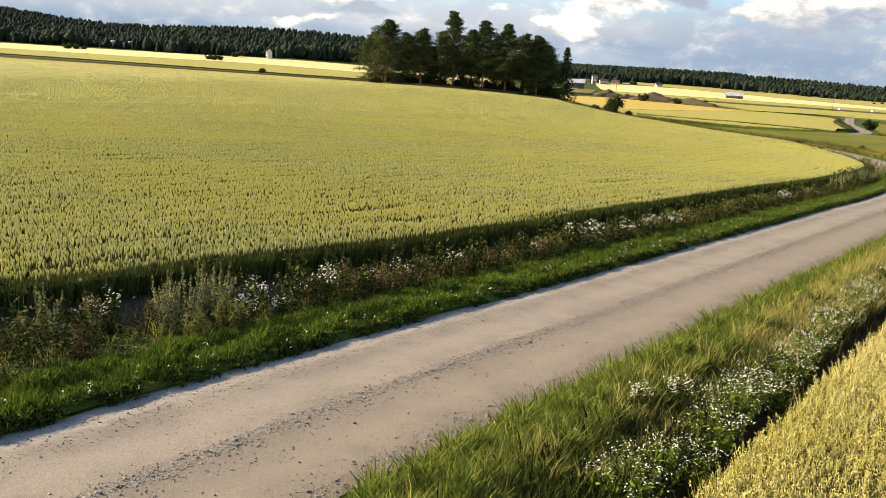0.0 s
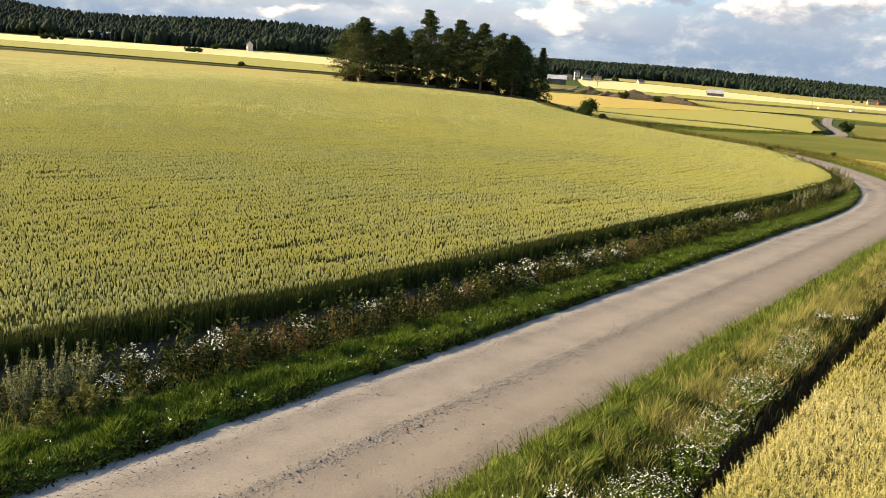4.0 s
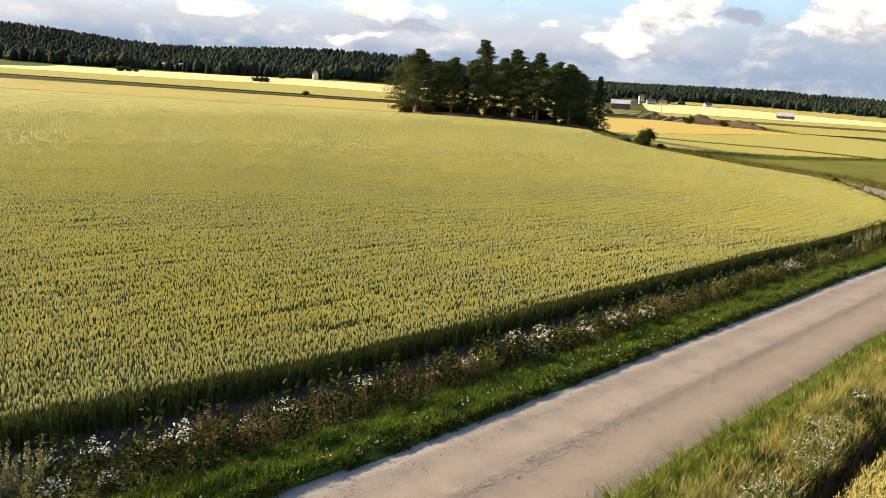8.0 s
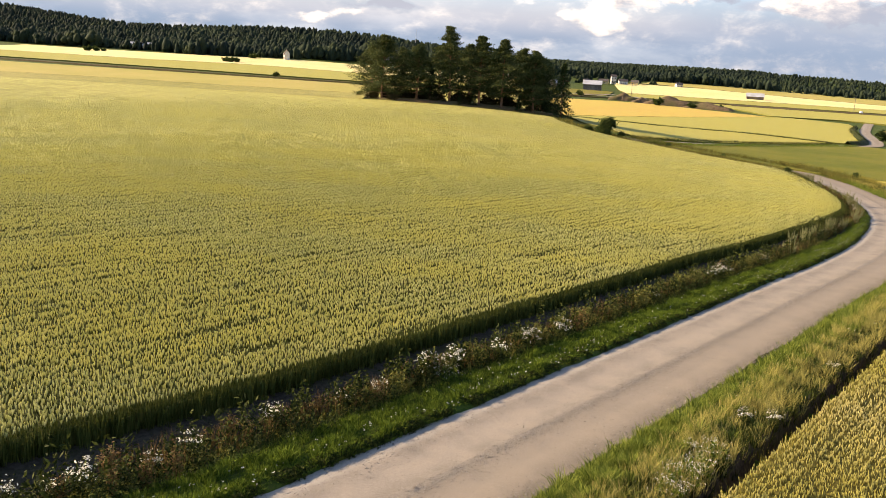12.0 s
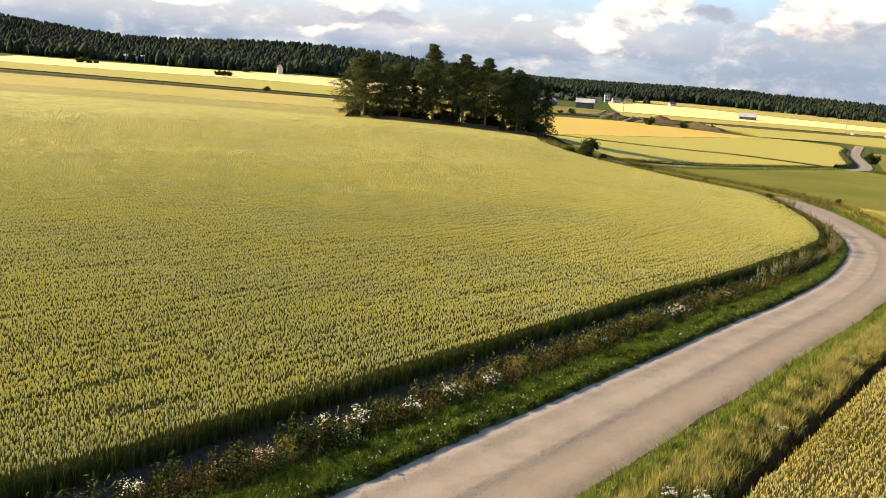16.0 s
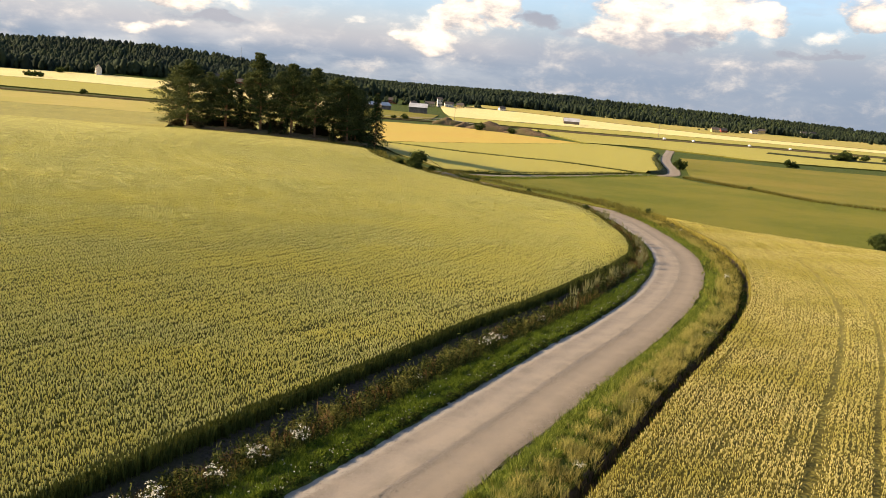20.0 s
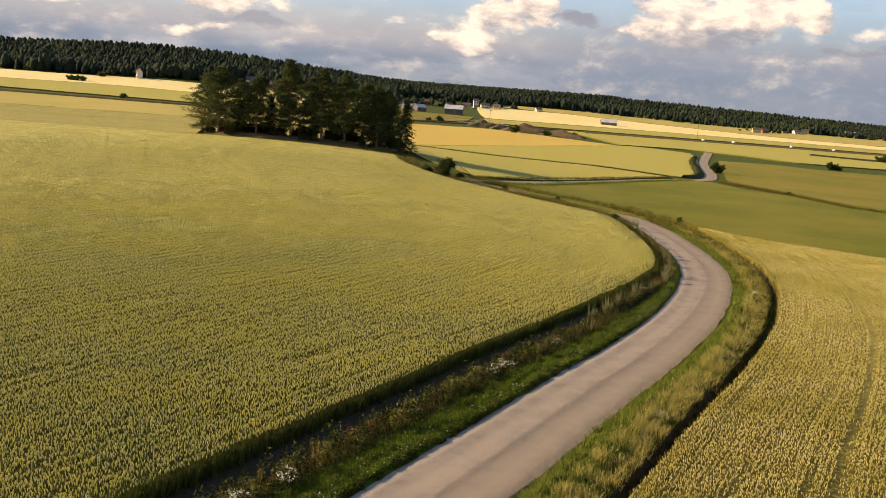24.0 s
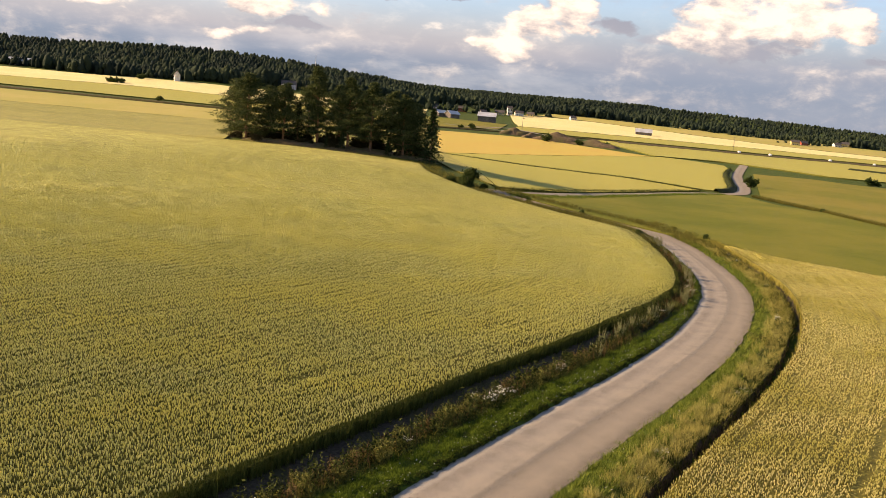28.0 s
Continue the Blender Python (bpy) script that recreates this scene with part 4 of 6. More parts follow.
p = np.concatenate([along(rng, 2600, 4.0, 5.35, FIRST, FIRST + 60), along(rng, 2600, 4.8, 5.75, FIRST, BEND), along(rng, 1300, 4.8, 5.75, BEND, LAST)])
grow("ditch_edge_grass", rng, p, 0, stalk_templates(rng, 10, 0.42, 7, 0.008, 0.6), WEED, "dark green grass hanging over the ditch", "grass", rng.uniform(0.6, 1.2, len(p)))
tall_blades = stalk_templates(rng, 12, 0.54, 7, 0.0055, 0.55)
p = np.concatenate([along(rng, 900, 3.6, 5.2, FIRST, FIRST + 60), along(rng, 7800, 3.7, 5.45, FIRST + 45, BEND), along(rng, 6000, 3.6, 5.5, BEND, LAST)])
p = p[rng.random(len(p)) < 0.55 + 0.5 * ripple(p[:, 0], p[:, 1], 23, 3.0)]
grow("tall_grass", rng, p, 0, tall_blades, STRAW_GRASS, "tall yellowed grass along the ditch", "grass", rng.uniform(0.6, 1.2, len(p)))
p = along(rng, 700, -6.2, -4.7, FIRST, BEND)
grow("tall_grass", rng, p, 0, tall_blades, HAY_GRASS, "sparse yellowed grass among the weeds", "grass", rng.uniform(0.6, 1.2, len(p)))


def herb_templates(rng, count, tall, wide, leaves, size):
    """Leafy herbs: small leaves turned all ways up a loose column."""
    made = []
    for _ in range(count):
        t, a = rng.uniform(0.05, 1.0, leaves), rng.uniform(0, 6.28, leaves)
        r = wide * (1.1 - t) * np.sqrt(rng.random(leaves))
        c = np.stack([r * np.cos(a), r * np.sin(a), t * tall], 1)
        u = rng.normal(0, 1, (leaves, 3))
        u /= np.linalg.norm(u, axis=1, keepdims=True)
        v = np.cross(u, rng.normal(0, 1, (leaves, 3)))
        v /= np.linalg.norm(v, axis=1, keepdims=True)
        q = np.stack([c - u * size * 1.6, c - v * size * 0.6, c + u * size * 1.6, c + v * size * 0.6], 1)
        made.append((q.reshape(-1, 3), [np.arange(4 * leaves).reshape(-1, 4)]))
    return made


# dark tufts added to imitate the shade on the lip's road-side face
shade_tufts = herb_templates(rng, 10, 0.07, 0.17, 14, 0.028)
p = np.concatenate([along(rng, 13000, -2.85, -2.35, FIRST, BEND), along(rng, 2500, -2.9, -2.3, BEND, LAST)])
p = p[rng.random(len(p)) < 0.5 + 0.6 * ripple(p[:, 0], p[:, 1], 8, 1.5)]
grow("lip_shade_weeds", rng, p, lip(p), shade_tufts, WEED, "dark tufts added as shade on the turf lip by the gravel", "weeds", rng.uniform(0.6, 1.3, len(p)))
weeds = herb_templates(rng, 12, 0.66, 0.18, 14, 0.034)
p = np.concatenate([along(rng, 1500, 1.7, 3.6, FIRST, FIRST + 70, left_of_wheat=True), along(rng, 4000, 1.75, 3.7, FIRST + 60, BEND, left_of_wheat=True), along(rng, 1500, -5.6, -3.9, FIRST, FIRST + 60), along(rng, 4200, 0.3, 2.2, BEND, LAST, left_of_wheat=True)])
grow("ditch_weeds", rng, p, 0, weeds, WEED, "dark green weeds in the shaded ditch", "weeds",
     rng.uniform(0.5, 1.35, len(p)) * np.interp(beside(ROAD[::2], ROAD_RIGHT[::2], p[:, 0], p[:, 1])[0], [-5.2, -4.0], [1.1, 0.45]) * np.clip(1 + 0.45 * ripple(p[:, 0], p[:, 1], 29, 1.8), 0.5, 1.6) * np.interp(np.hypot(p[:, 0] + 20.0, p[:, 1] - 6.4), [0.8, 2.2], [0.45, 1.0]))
p = along(rng, 1300, 0.5, 1.9, FIRST, BEND, left_of_wheat=True)
grow("seedling_weeds", rng, p, 0, weeds, WEED, "low dark weeds on the bare soil by the wheat", "weeds", rng.uniform(0.25, 0.6, len(p)))
docks = stalk_templates(rng, 8, 0.75, 8, 0.008, 0.15)
p = np.concatenate([along(rng, 900, 1.7, 2.9, FIRST + 40, BEND, left_of_wheat=True), along(rng, 700, 0.4, 2.0, BEND, LAST, left_of_wheat=True)])
grow("dock_weeds", rng, p, 0, docks, DOCK, "rusty brown dock stems among the weeds", "weeds", rng.uniform(0.6, 1.15, len(p)))
# turf over the rest of the near ground
p = np.concatenate([along(rng, 1500, 2.3, 6.2, LAST - 10, len(ROAD) - 2), along(rng, 3200, -6.0, -2.1, LAST - 4, len(ROAD) - 2)])
grow("far_verge_grass", rng, p, 0, tall_blades, TUFT, "tufts of rough grass beside the bend", "grass", rng.uniform(0.9, 1.9, len(p)))


def bed(name, line, right, inner, outer, lift, mat, label, category, step=9):
    """A strip of soil or litter that follows the ground between two distances from a line."""
    off = np.linspace(0, 1, step)
    lo, hi = np.broadcast_to(inner, len(line)), np.broadcast_to(outer, len(line))
    pts = line[:, None, :] + right[:, None, :] * (lo[:, None] * (1 - off) + hi[:, None] * off)[..., None]
    z = ground(pts[..., 0], pts[..., 1]) + lift
    mesh = fast_mesh(name, np.concatenate([pts, z[..., None]], -1).reshape(-1, 3), [sheet_faces(len(line), step)[:, ::-1]], mat, smooth=True)
    return tagged(new(name, mesh), label, category, kind="structure")


near = slice(FIRST - 20, LAST)
lw = left_width(ROAD[near, 1])
SOIL = material("shade_dark_soil", speckled((0.034, 0.026, 0.018), (0.066, 0.051, 0.036), 6.0, 0.5, (0.045, 0.042, 0.018), bump=0.05))
# the strip is widened and darkened to carry the wheat's shadow
bed("soil_strip", ROAD[near], ROAD_RIGHT[near], -lw - 0.6, -lw + 2.2, 0.03, SOIL, "bare soil at the foot of the wheat, darkened for its shade", "soil")
# the ditch's shade is put into this bed's dark soil tone
bed("ditch_bed", ROAD[near], ROAD_RIGHT[near], np.full(len(lw), 5.3), np.full(len(lw), 7.0), 0.03, SOIL, "soil bed of the roadside ditch, its shade in the dark tone", "ditch", 18)
bed("verge_shoulder", ROAD[near], ROAD_RIGHT[near], np.full(len(lw), 4.1), np.full(len(lw), 5.32), 0.035, TURF, "turf shoulder above the roadside ditch", "turf", 12)
tagged(ribbon("verge_edge", ROAD[near], ROAD_RIGHT[near], LIP_OFF, LIP_UP, TURF, 0.22), "raised turf lip along the gravel", "turf", kind="structure")
# loose stones on the road: thick along its right edge and down its middle
rng = np.random.default_rng(21)
cube = np.array([(x, y, z) for x in (-1, 1) for y in (-1, 1) for z in (-0.6, 0.6)], float)
stones = []
for _ in range(8):
    v = cube * 0.9 * rng.uniform(0.6, 1.2, (8, 1)) + rng.uniform(-0.2, 0.2, (8, 3))
    tri = [(0, 1, 3), (0, 3, 2), (4, 6, 7), (4, 7, 5), (0, 4, 5), (0, 5, 1), (2, 3, 7), (2, 7, 6), (1, 5, 7), (1, 7, 3)]
    stones.append((v, [np.array(tri)]))
fine = np.concatenate([along(rng, 9000, 1.75, 2.6, FIRST, BEND - 30), along(rng, 7000, -0.15, 0.55, FIRST, BEND - 20), along(rng, 8000, -2.45, -1.5, FIRST, BEND - 40), along(rng, 3500, -2.2, 2.2, FIRST, BEND - 40)])
coarse = np.concatenate([along(rng, 9000, 2.02, 2.50, FIRST, BEND - 30), along(rng, 5200, 0.08, 0.22, FIRST, BEND - 20), along(rng, 900, -0.3, 1.3, FIRST, BEND - 60), along(rng, 1200, -2.5, -1.8, FIRST, BEND - 40)])
p = np.concatenate([fine, coarse])
size = np.concatenate([np.minimum(rng.gamma(2.0, 0.0020, len(fine)) + 0.0036, 0.016), np.minimum(rng.gamma(2.0, 0.0026, len(coarse)) + 0.0052, 0.026)])
n = np.concatenate([np.argmin(((ROAD[None] - q[:, None]) ** 2).sum(-1), 1) for q in np.array_split(p, 40)])
d = ((p - ROAD[n]) * ROAD_RIGHT[n]).sum(1)
z = land(p[:, 0], p[:, 1]) + 0.3 * size + np.interp(d / np.where(d < 0, HALF + 0.40, HALF + 0.12), CROSS, crown)
verts, faces = spread(np.concatenate([p, z[:, None]], 1), rng.uniform(0, 6.28, len(p)), size, (stones, rng.integers(0, 8, len(p))))
tagged(new("loose_gravel", fast_mesh("loose_gravel", verts, faces, STONE)), "loose grey and brown stones on the gravel road", "gravel", kind="stuff")


# ---- plants of the verges ----
def strips(rng, feet, tips, wide):
    """Thin stems from foot to tip as three-sided tubes, as verts and faces."""
    feet, tips = np.asarray(feet, float), np.asarray(tips, float)
    a = np.arange(3) * 2.094
    ring = np.stack([np.cos(a), np.sin(a), 0 * a], 1) * wide
    v = np.concatenate([feet[:, None] + ring, tips[:, None] + ring * 0.5], 1)
    f = np.array([(0, 1, 4, 3), (1, 2, 5, 4), (2, 0, 3, 5)])
    return v.reshape(-1, 3), (f[None] + (np.arange(len(feet)) * 6)[:, None, None]).reshape(-1, 4)


def flakes(rng, centres, size, flatness=0.0, aspect=1.6):
    """One small leaf-shaped quad at each centre, turned at random; flatness 1 lays them level."""
    n = len(centres)
    u = rng.normal(0, 1, (n, 3))
    u[:, 2] *= 1 - flatness
    u /= np.linalg.norm(u, axis=1, keepdims=True)
    v = np.cross(u, rng.normal(0, 1, (n, 3)) * (1 - flatness) + np.array([0, 0, 1.0]) * flatness + 1e-6)
    v /= np.linalg.norm(v, axis=1, keepdims=True)
    s = (np.broadcast_to(size, n) * rng.uniform(0.7, 1.3, n))[:, None]
    q = np.stack([centres - u * s * aspect, centres - v * s * 0.6, centres + u * s * aspect, centres + v * s * 0.6], 1)
    return q.reshape(-1, 3), np.arange(4 * n).reshape(-1, 4)


def flower_plant(name, rng, tall, wide, stems, blooms, leaf_mat, label, petal=0.022, leaves=110, petal_mat=PETAL, leaf=0.045):
    """A clump of thin stems with small leaves and flat heads of blossoms."""
    thing = empty_thing(name, Matrix(), label, "wildflowers", "wildflowers along the verge")
    a, r = rng.uniform(0, 6.28, stems), wide * np.sqrt(rng.random(stems))
    feet = np.stack([np.cos(a) * r * 0.45, np.sin(a) * r * 0.45, 0 * a - 0.05], 1)
    tips = np.stack([np.cos(a) * r, np.sin(a) * r, tall * rng.uniform(0.6, 1.0, stems) * (1 - 0.25 * (r / wide) ** 2)], 1)
    part("stalk_tuft", fast_mesh("stalk_tuft", *[(v, [f]) for v, f in [strips(rng, feet, tips, 0.006)]][0], STEM), thing)["kind"] = "stuff"
    pick = rng.integers(0, stems, leaves)
    t = rng.uniform(0.1, 0.92, leaves)[:, None]
    at = feet[pick] * (1 - t) + tips[pick] * t + rng.normal(0, 0.05 if leaf > 0.04 else 0.032, (leaves, 3))
    v, f = flakes(rng, at, leaf, 0.3, 1.6 if leaf > 0.04 else 2.4)
    part("foliage", fast_mesh("foliage", v, [f], leaf_mat), thing)["kind"] = "stuff"
    if blooms:
        pick = rng.integers(0, stems, blooms)
        at = tips[pick] + np.concatenate([rng.normal(0, 0.05, (blooms, 2)), rng.uniform(-0.03, 0.05, (blooms, 1))], 1)
        v, f = flakes(rng, at, petal * 1.35, 0.75, 1.1)
        part("bloom", fast_mesh("bloom", v, [f], petal_mat), thing, "small white blossoms" if petal_mat is PETAL else "rusty seed heads")["kind"] = "stuff"
    return thing


def spike_plant(name, rng, tall, wide, stems, leaf_mat, label):
    """A herb of upright feathery spikes, leafy from the foot and narrowing to the tips."""
    thing = empty_thing(name, Matrix(), label, "weeds", "wildflowers along the verge")
    a, r = rng.uniform(0, 6.28, stems), wide * np.sqrt(rng.random(stems))
    feet = np.stack([np.cos(a) * r * 0.35, np.sin(a) * r * 0.35, 0 * a - 0.05], 1)
    tips = np.stack([np.cos(a) * r, np.sin(a) * r, tall * rng.uniform(0.62, 1.0, stems)], 1)
    v, f = strips(rng, feet, tips, 0.006)
    part("stalk_tuft", fast_mesh("stalk_tuft", v, [f], STEM), thing)["kind"] = "stuff"
    pick, t = np.repeat(np.arange(stems), 130), rng.uniform(0.12, 1.0, stems * 130)[:, None]
    spread_out = 0.030 * (1.05 - t) + 0.008
    at = feet[pick] * (1 - t) + tips[pick] * t + rng.normal(0, 1, (len(pick), 3)) * spread_out * (1, 1, 0.6)
    v, f = flakes(rng, at, 0.026 * (1.25 - 0.70 * t[:, 0]), 0.0, 2.2)
    part("foliage", fast_mesh("foliage", v, [f], leaf_mat), thing)["kind"] = "stuff"
    return thing


def set_down(thing, x, y, rng, size=1.0, sink=0.02, turn=None):
    m = Matrix.Translation((x, y, float(ground(x, y)) - sink)) @ Matrix.Rotation(rng.uniform(0, 6.28) if turn is None else turn, 4, "Z")
    return m @ Matrix.Scale(size, 4)


def plant_all(kinds, places, rng):
    """Copies of the given plants at places (x, y, kind, size); the patterns themselves take the first place of their kind."""
    used = set()
    for x, y, k, size in places:
        m = set_down(kinds[k], x, y, rng, size)
        if k in used:
            made = copy_thing(kinds[k], m)
            made.scale = (size, size, size * 1.25)
        else:
            kinds[k].matrix_basis = m
            used.add(k)
            kinds[k].scale = (size, size, size * 1.25)


WHITE_CLUMP = "clump of white wildflowers on thin green stems"
kinds = [
    flower_plant("wildflower_clump", rng, 0.95, 0.40, 30, 190, WEED, "tall clump of white yarrow flowers beside the wheat", 0.021, 420, PETAL, 0.030),
    flower_plant("wildflower_clump", rng, 0.75, 0.30, 20, 130, WEED, WHITE_CLUMP, 0.018, 260, PETAL, 0.028),
    flower_plant("wildflower_clump", rng, 0.55, 0.48, 40, 190, GRASS, "low spreading clump of white mayweed by the ditch", 0.0108, 420, PETAL, 0.022),
    spike_plant("mugwort_plant", rng, 1.22, 0.46, 11, MUGWORT, "tall grey-green mugwort plant with feathery spikes"),
    flower_plant("leafy_weed", rng, 0.9, 0.45, 22, 0, LEAFY_WEED, "leafy green weed with yellowish leaves", 0, 760, PETAL, 0.028),
    flower_plant("dock_plant", rng, 0.85, 0.30, 16, 60, DOCK, "rusty brown dock plant gone to seed", 0.022, 320, DOCK, 0.026),
]
YARROW = [(-19.1, 7.9, 0.75), (-20.4, 9.6, 0.7), (-18.0, 11.0, 1.0), (-10.9, 21.6, 1.1), (-10.1, 22.6, 1.1), (-7.3, 26.3, 1.0), (3.3, 43.6, 0.95), (3.9, 44.7, 0.95)]
WHITE = [(-18.6, 9.0, 0.75), (-19.6, 10.2, 1.1), (-16.4, 13.8, 1.1), (-14.9, 16.5, 1.0), (-13.2, 18.3, 0.9), (-8.5, 24.6, 1.2), (-5.9, 28.5, 1.2), (4.6, 45.6, 0.9), (8.0, 51.2, 1.0), (-9.9, 5.1, 0.8), (-10.7, 4.5, 0.7)]
MAYWEED = [(-10.1, 21.6, 1.1), (-10.9, 1.7, 1.1), (-11.4, 0.9, 1.2), (-9.7, 3.4, 1.2), (-7.4, 7.1, 1.2), (-8.5, 5.6, 1.2), (-6.4, 8.9, 1.1), (-4.9, 11.5, 1.2), (-2.9, 15.0, 1.2), (-1.7, 17.0, 1.1), (-10.2, 2.5, 1.0), (-9.2, 4.4, 1.25), (-8.8, 5.1, 1.2), (-8.0, 6.0, 1.1), (-6.8, 8.2, 1.1), (-6.1, 9.5, 1.2), (-5.3, 10.9, 1.2), (-4.5, 12.2, 1.2), (-3.4, 14.1, 1.1), (-2.3, 15.9, 1.1)]
MUGWORT_AT = [(-20.9, 7.5, 1.0), (-20.3, 7.7, 1.1), (-19.9, 8.1, 1.05), (-20.5, 7.1, 0.8), (-23.0, 6.4, 0.85), (-22.4, 5.8, 0.7), (-21.9, 6.3, 0.65)]
LEAFY = [(-11.6, 20.1, 1.0), (-6.9, 27.2, 1.1), (-1.9, 35.2, 1.3), (0.9, 40.8, 1.3), (6.7, 49.0, 1.2), (-19.2, 7.3, 0.95), (-19.7, 6.4, 0.8)]
DOCKS = [(-21.3, 4.8, 0.8), (-16.6, 11.7, 1.0), (-16.2, 12.3, 0.9), (-18.2, 10.4, 0.9), (-14.6, 16.6, 0.8), (-12.1, 19.0, 1.0), (-5.0, 30.2, 1.1), (-13.8, 17.7, 0.8), (-17.3, 11.2, 0.8)]
places = [(x, y, k, size) for k, spots in enumerate((YARROW, WHITE, MAYWEED, MUGWORT_AT, LEAFY, DOCKS)) for x, y, size in spots]
for index in rng.choice(np.arange(FIRST + 20, LAST), 120, replace=False):
    y = ROAD[index, 1]
    d = -left_width(y) + (rng.uniform(1.8, 2.9) if y < 55 else rng.uniform(1.4, 1.9))
    x, y = ROAD[index] + ROAD_RIGHT[index] * d
    places.append((float(x), float(y), int(rng.choice([1, 4, 4, 4, 5, 5] if y < 55 else [1, 3, 3, 3, 4, 5])), float(rng.uniform(0.65, 1.2))))
for index in rng.choice(np.arange(FIRST + 60, LAST), 22, replace=False):
    x, y = ROAD[index] + ROAD_RIGHT[index] * rng.uniform(4.2, 5.6)
    places.append((float(x), float(y), int(rng.choice([1, 2, 4])), float(rng.uniform(0.6, 0.95))))
plant_all(kinds, places, rng)

# clover and daisies dotted over the short grass
p = np.concatenate([along(rng, 320, -4.5, -2.9, FIRST, BEND), along(rng, 240, -3.3, -2.85, FIRST, BEND), along(rng, 160, -3.4, -2.8, BEND, LAST), along(rng, 160, 2.5, 4.8, FIRST, BEND)])
at = np.concatenate([p, (ground(p[:, 0], p[:, 1]) + lip(p) + rng.uniform(0.06, 0.15, len(p)))[:, None]], 1)
at = np.repeat(at, 5, 0) + rng.normal(0, 0.018, (5 * len(at), 3))
v, f = flakes(rng, at, 0.019, 0.6, 1.1)
tagged(new("clover_flowers", fast_mesh("clover_flowers", v, [f], PETAL)), "tiny white clover flowers in the verge grass", "wildflowers", kind="stuff")


# ---- trees ----
def tube(points, radii, n=7):
    """A tapered tube along points, as verts and faces."""
    points = np.asarray(points, float)
    a = np.arange(n) * 2 * math.pi / n
    d = np.gradient(points, axis=0)
    d /= np.linalg.norm(d, axis=1, keepdims=True)
    side = np.cross(d, (0.31, 0.95, 0.05))
    side /= np.linalg.norm(side, axis=1, keepdims=True)
    other = np.cross(d, side)
    v = points[:, None] + (np.cos(a)[None, :, None] * side[:, None] + np.sin(a)[None, :, None] * other[:, None]) * np.asarray(radii)[:, None, None]
    k = np.arange(n)
    f = [np.stack([i * n + k, i * n + (k + 1) % n, (i + 1) * n + (k + 1) % n, (i + 1) * n + k], 1) for i in range(len(points) - 1)]
    return v.reshape(-1, 3), np.concatenate(f)


def joined(pieces):
    verts, faces, base = [], [], 0
    for v, f in pieces:
        verts.append(v)
        faces.append(f + base)
        base += len(v)
    return np.concatenate(verts), [np.concatenate(faces)]


def pine(rng, tall, wide, bare, label, limbs=34, needles=4200, lean=0.0, bare_twigs=True):
    """A Scots pine: a leaning trunk, limbs in loose whorls and a ragged crown of needle tufts."""
    tree = empty_thing("pine_tree", Matrix(), label, "tree", "pines of the knoll")
    h = np.linspace(0, 1, 9)
    bend = np.cumsum(rng.normal(0, 0.09, (9, 2)), 0) * h[:, None]
    spine = np.stack([bend[:, 0] + lean * h * tall, bend[:, 1], h * tall * 0.97 - 0.3 * (1 - h)], 1)
    part("trunk", fast_mesh("trunk", *[(v, [f]) for v, f in [tube(spine, 0.24 * (1 - h) ** 0.8 + 0.03)]][0], BARK, True), tree, "reddish brown bark")
    pieces, tufts = [], []
    for k in range(limbs):
        t = bare + (1 - bare) * ((k + rng.random()) / limbs) ** 0.9
        a = k * 2.4 + rng.uniform(-0.5, 0.5)
        top = (t - bare) / (1 - bare)
        reach = wide * (0.42 + 0.68 * math.sin(math.pi * min(1.0, top * 0.78 + 0.26))) * rng.uniform(0.55, 1.22) * (1 - 0.66 * top**3)
        root = np.array([np.interp(t, h, spine[:, c]) for c in range(3)])
        way = np.array([math.cos(a), math.sin(a), 0.18 + 0.55 * top])
        s = np.linspace(0, 1, 4)[:, None]
        pts = root + way * reach * s + np.array([0, 0, 1]) * (0.10 * reach * s**2) - np.array([0, 0, 1]) * (0.22 * reach * s * (1 - top))
        pieces.append(tube(pts, 0.07 * (1 - s[:, 0] * 0.8) * (1.1 - 0.6 * t), 4))
        for _ in range(5):
            u = rng.uniform(0.35, 1.05)
            centre = root + way * reach * u + rng.normal(0, 0.13 * reach, 3) * (1, 1, 0.35)
            n = int(needles * 2.3 / limbs / 5)
            tufts.append(centre + rng.normal(0, 1, (n, 3)) * np.array([0.60, 0.60, 0.21]) * (0.48 + 0.15 * reach))
    for _ in range(10):
        drop = rng.uniform(0, 0.16)
        centre = spine[-1] - (0, 0, drop * tall) + rng.normal(0, 1.1 * drop + 0.04, 3) * (3, 3, 0.5)
        tufts.append(centre + rng.normal(0, 1, (80, 3)) * (0.16 + 1.2 * drop, 0.16 + 1.2 * drop, 0.22))
    v, f = joined(pieces)
    part("branchwork", fast_mesh("branchwork", v, f, BARK), tree)
    v, f = flakes(rng, np.concatenate(tufts), 0.105, 0.15, 2.0)
    part("crown", fast_mesh("crown", v, [f], NEEDLE), tree, "ragged dark green needle crown")
    return tree


